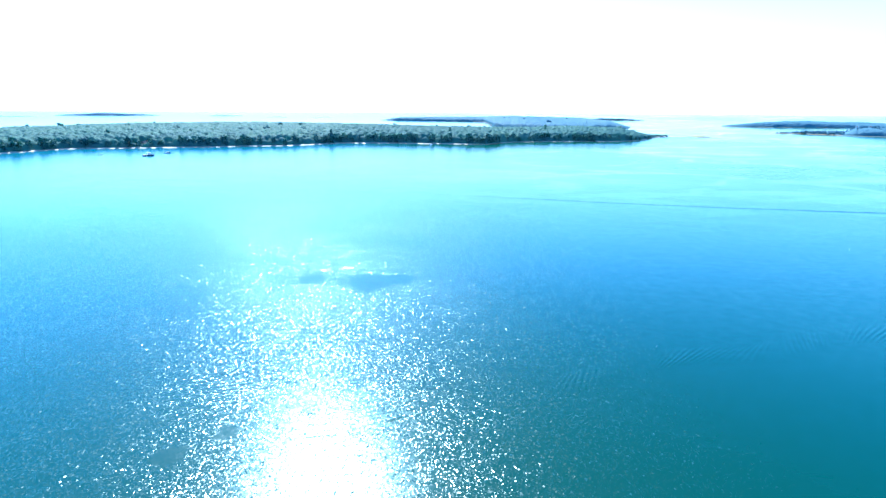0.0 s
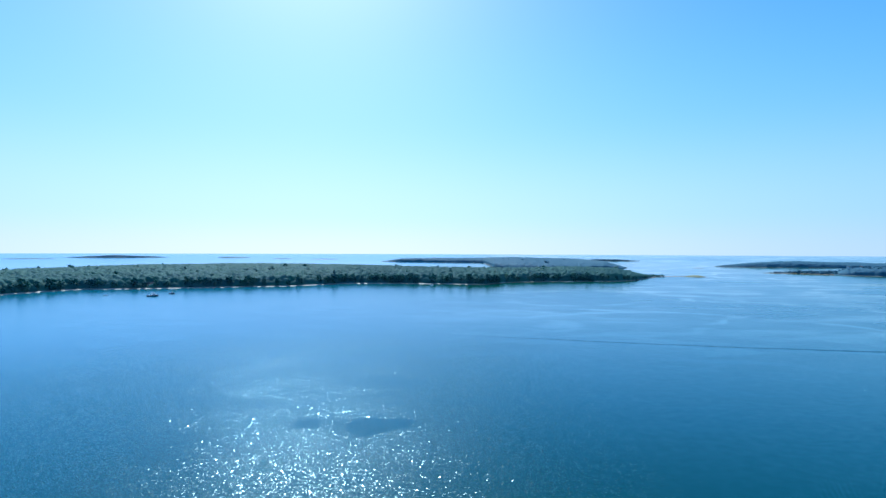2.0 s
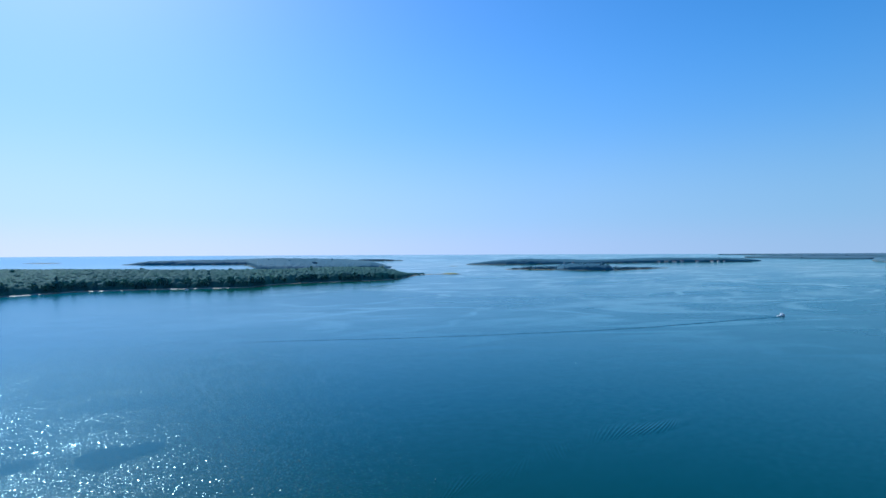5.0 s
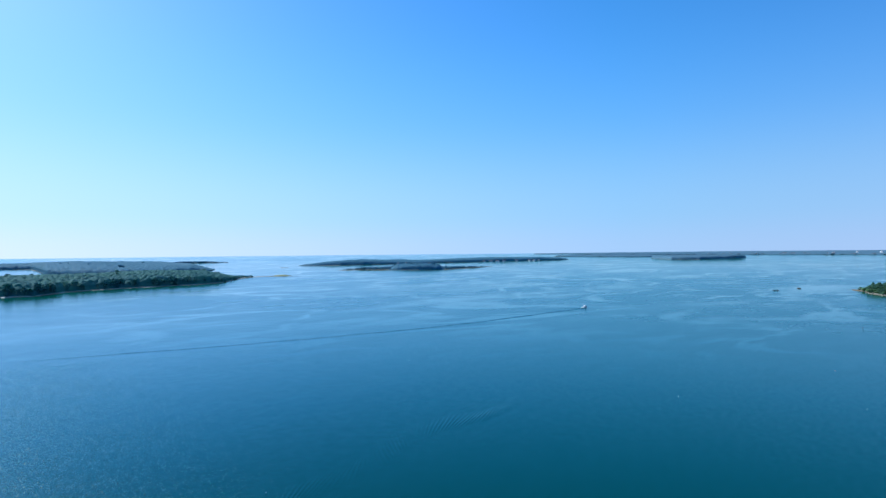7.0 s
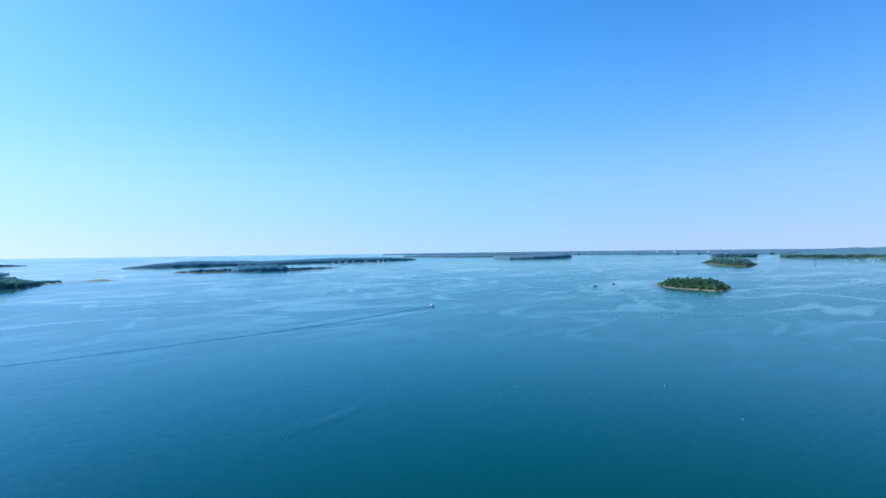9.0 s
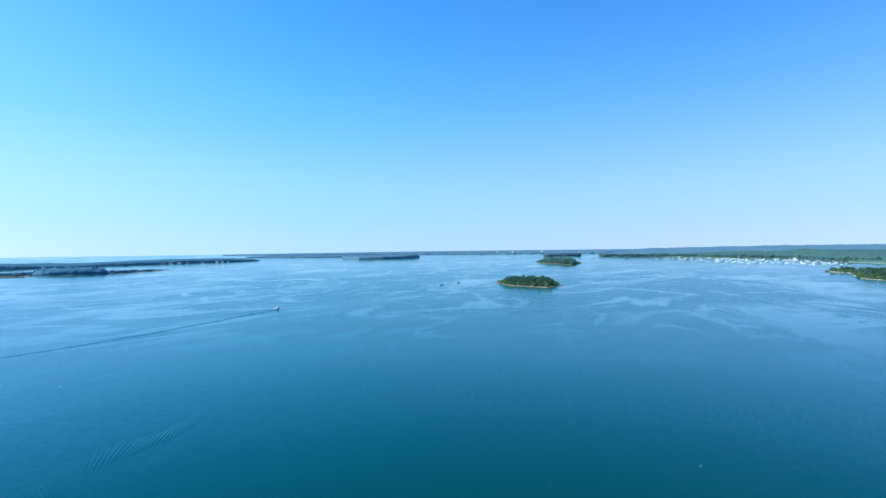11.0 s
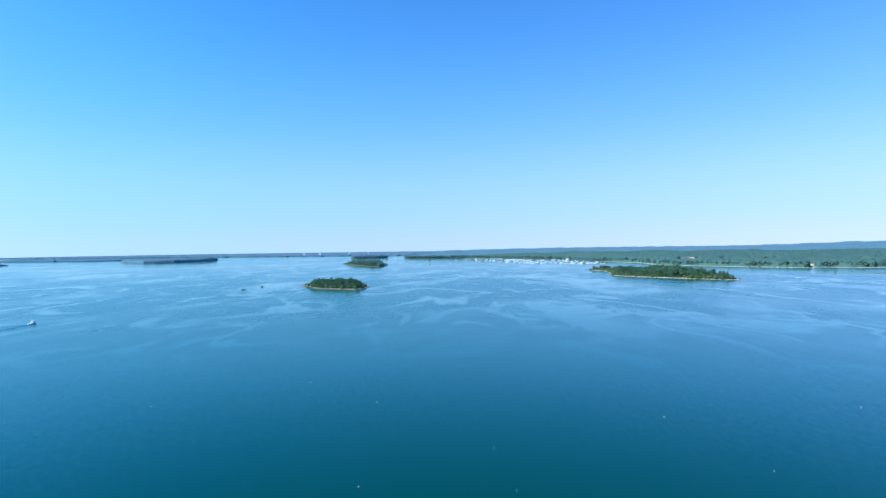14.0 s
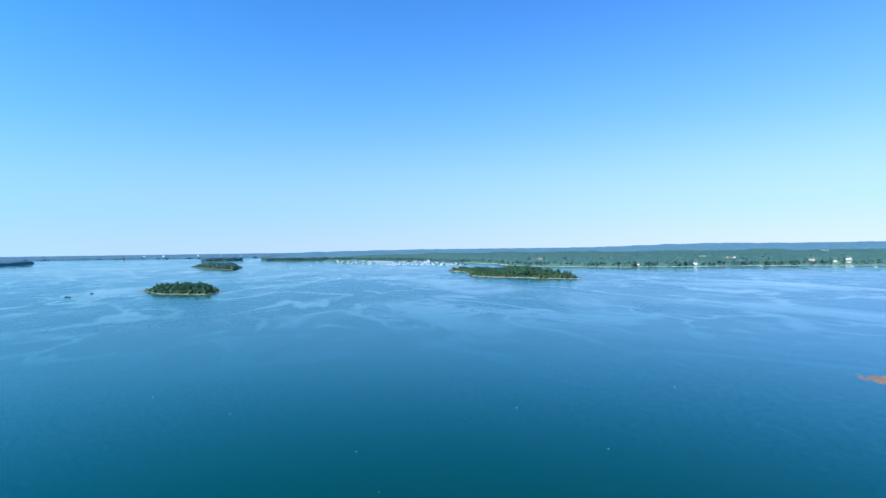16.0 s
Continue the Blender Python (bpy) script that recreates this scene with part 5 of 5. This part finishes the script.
# kelp ledges just awash
for name, bb, dd, long, wide, turn, seed in (("kelp_ledge", 143.9, 308, 24, 15, -40, 5), ("kelp_ledge", 152, 290, 30, 18, -52, 6)):
    n = 40
    u = np.linspace(0, 1, n)
    a = np.linspace(0, 2 * np.pi, 73)
    rim = 1 + 0.22 * wave(a * 2, seed) * np.sin(a / 2)
    x = np.outer(u, np.cos(a) * rim) * long
    y = np.outer(u, np.sin(a) * rim) * wide
    z = 0.10 - 0.16 * u[:, None] ** 1.5 + 0.05 * np.sin(x * 1.7 + np.sin(y * 2.3)) * np.cos(y * 2.1 + x * 0.6)
    ob = mesh_object(name, np.stack([x, y, z], -1).reshape(-1, 3), grid_faces(n, 73), KELP, None, "reddish-brown kelp ledge lying just awash", True)
    tagged(ob, category="seaweed", kind="stuff")
    ob.matrix_basis = stand(bb, dd, 0, turn)


# ---------------------------------------------------------------- wakes
def ribbon(name, label, path, wide, height, wavelength, skew, seed, rows=9):
    """Low waves along a path over the water: crests across a band that fades out at its sides and ends."""
    path = np.array(path, float)
    leg = np.concatenate([[0], np.cumsum(np.hypot(*np.diff(path, axis=0).T))])
    n = int(leg[-1] / (wavelength / 7))
    s = np.linspace(0, leg[-1], n)
    cx, cy = np.interp(s, leg, path[:, 0]), np.interp(s, leg, path[:, 1])
    for arr in (cx, cy):
        k = max(3, n // 12)
        arr[:] = np.convolve(np.pad(arr, k, mode="edge"), np.ones(2 * k + 1) / (2 * k + 1), "valid")
    tx, ty = np.gradient(cx), np.gradient(cy)
    size = np.hypot(tx, ty)
    tx, ty = tx / size, ty / size
    v = np.linspace(-1, 1, rows)
    w = wide * (0.75 + 0.3 * wave(s / 25, seed))
    x = cx[:, None] - ty[:, None] * v * w[:, None] + tx[:, None] * skew * v * wide
    y = cy[:, None] + tx[:, None] * v * w[:, None] + ty[:, None] * skew * v * wide
    fade = (1 - v[None] ** 2) ** 1.2 * np.minimum(1, np.minimum(s, leg[-1] - s)[:, None] / (wide * 2)) * (0.55 + 0.45 * wave(s / 17, seed + 1))[:, None].clip(0)
    z = 0.004 + height * fade * (0.5 + 0.5 * np.sin(2 * np.pi * s[:, None] / wavelength + 2.4 * wave(s / 11, seed + 2)[:, None] + 1.6 * wave(s[:, None] / 30 + 2.0 * v[None], seed + 3)))
    ob = mesh_object(name, np.stack([x, y, z], -1).reshape(-1, 3), grid_faces(n, rows), WATER, None, label, True)
    return tagged(ob, category="wake", kind="stuff")


def bearing_path(*pairs):
    return [(d * math.sin(radians(b)), d * math.cos(radians(b))) for b, d in pairs]


ribbon("wake_ripples", "fan of low ripples left by a passing boat", bearing_path((17, 130), (20, 139), (28, 152), (32.7, 178), (37.5, 192), (41.6, 199), (44.6, 223), (46, 240)), 7.0, 0.125, 2.2, 1.1, 5)
ribbon("wake_ripples", "short run of low ripples on calm water", bearing_path((7, 112), (10, 116), (14, 125), (18.3, 143), (20, 150)), 5.0, 0.10, 1.9, 1.1, 9)
ribbon("wake_ripples", "close low ripples running across the sunlit water", bearing_path((-31.5, 62), (-31.5, 84), (-31, 110), (-30, 140)), 13.0, 0.075, 1.7, 0.12, 15)


def build_wake():
    """The turned-up trail behind the boat: a long low double ridge with a hollow between."""
    s = np.linspace(0, 1, 400)
    x = -40 + s * (451 + 40)
    y = 396 - 48 * np.sin(np.clip((x + 40) / 360, 0, 1) * np.pi / 2) + 16 * np.clip((x - 200) / 250, 0, 1) ** 1.5 + 1.2 * wave(x / 26, 3)
    v = np.linspace(-1, 1, 11)
    wide = 2.8 - 0.7 * s
    tall = np.clip(s * 6, 0.3, 1) * (0.34 + 0.36 * np.clip(s * 2 - 0.8, 0, 1))
    z = 0.005 + tall[:, None] * (1 - v ** 2) * (0.45 + 0.55 * np.abs(v))[None] * (0.8 + 0.3 * wave(x / 3, 4))[:, None]
    xx = np.repeat(x[:, None], 11, 1)
    yy = y[:, None] + v[None] * wide[:, None]
    ob = mesh_object("boat_wake", np.stack([xx, yy, z], -1).reshape(-1, 3), grid_faces(400, 11), WATER, None, "long dark wake trailing behind the lobster boat", True)
    tagged(ob, category="wake", kind="stuff")


build_wake()


def build_wake_ridge(name, x0, y0, x1, y1, tall, wide):
    """A single low ridge that widens and dies away: an arm of the boat's spreading bow wave, or a line on near water.
    """
    s = np.linspace(0, 1, 90)
    v = np.linspace(-1, 1, 9)
    way = np.array([x1 - x0, y1 - y0]) / math.hypot(x1 - x0, y1 - y0)
    half = wide * (0.3 + 0.7 * s)
    x = x0 + (x1 - x0) * s[:, None] - way[1] * v * half[:, None]
    y = y0 + (y1 - y0) * s[:, None] + way[0] * v * half[:, None]
    z = 0.005 + tall * ((1 - s) ** 1.3 * np.clip(s * 12, 0, 1))[:, None] * (1 - v ** 2)[None] ** 1.5
    ob = mesh_object(name, np.stack([x, y, z], -1).reshape(-1, 3), grid_faces(90, 9), WATER, None, "low wake ridge on the water", True)
    tagged(ob, category="wake", kind="stuff")


build_wake_ridge("bow_wave", 458, 363, 330, 322, 0.14, 3.0)
build_wake_ridge("bow_wave", 458, 369, 340, 402, 0.14, 3.0)
# a wake line on the near water, placed to fit the camera's view
p0, p1, p2 = bearing_path((-24.0, 93.5), (-16.9, 93.0), (-9.0, 98.0))
build_wake_ridge("bow_wave", *p2, *p1, 0.10, 0.9)
build_wake_ridge("bow_wave", *p1, *p0, 0.07, 0.9)
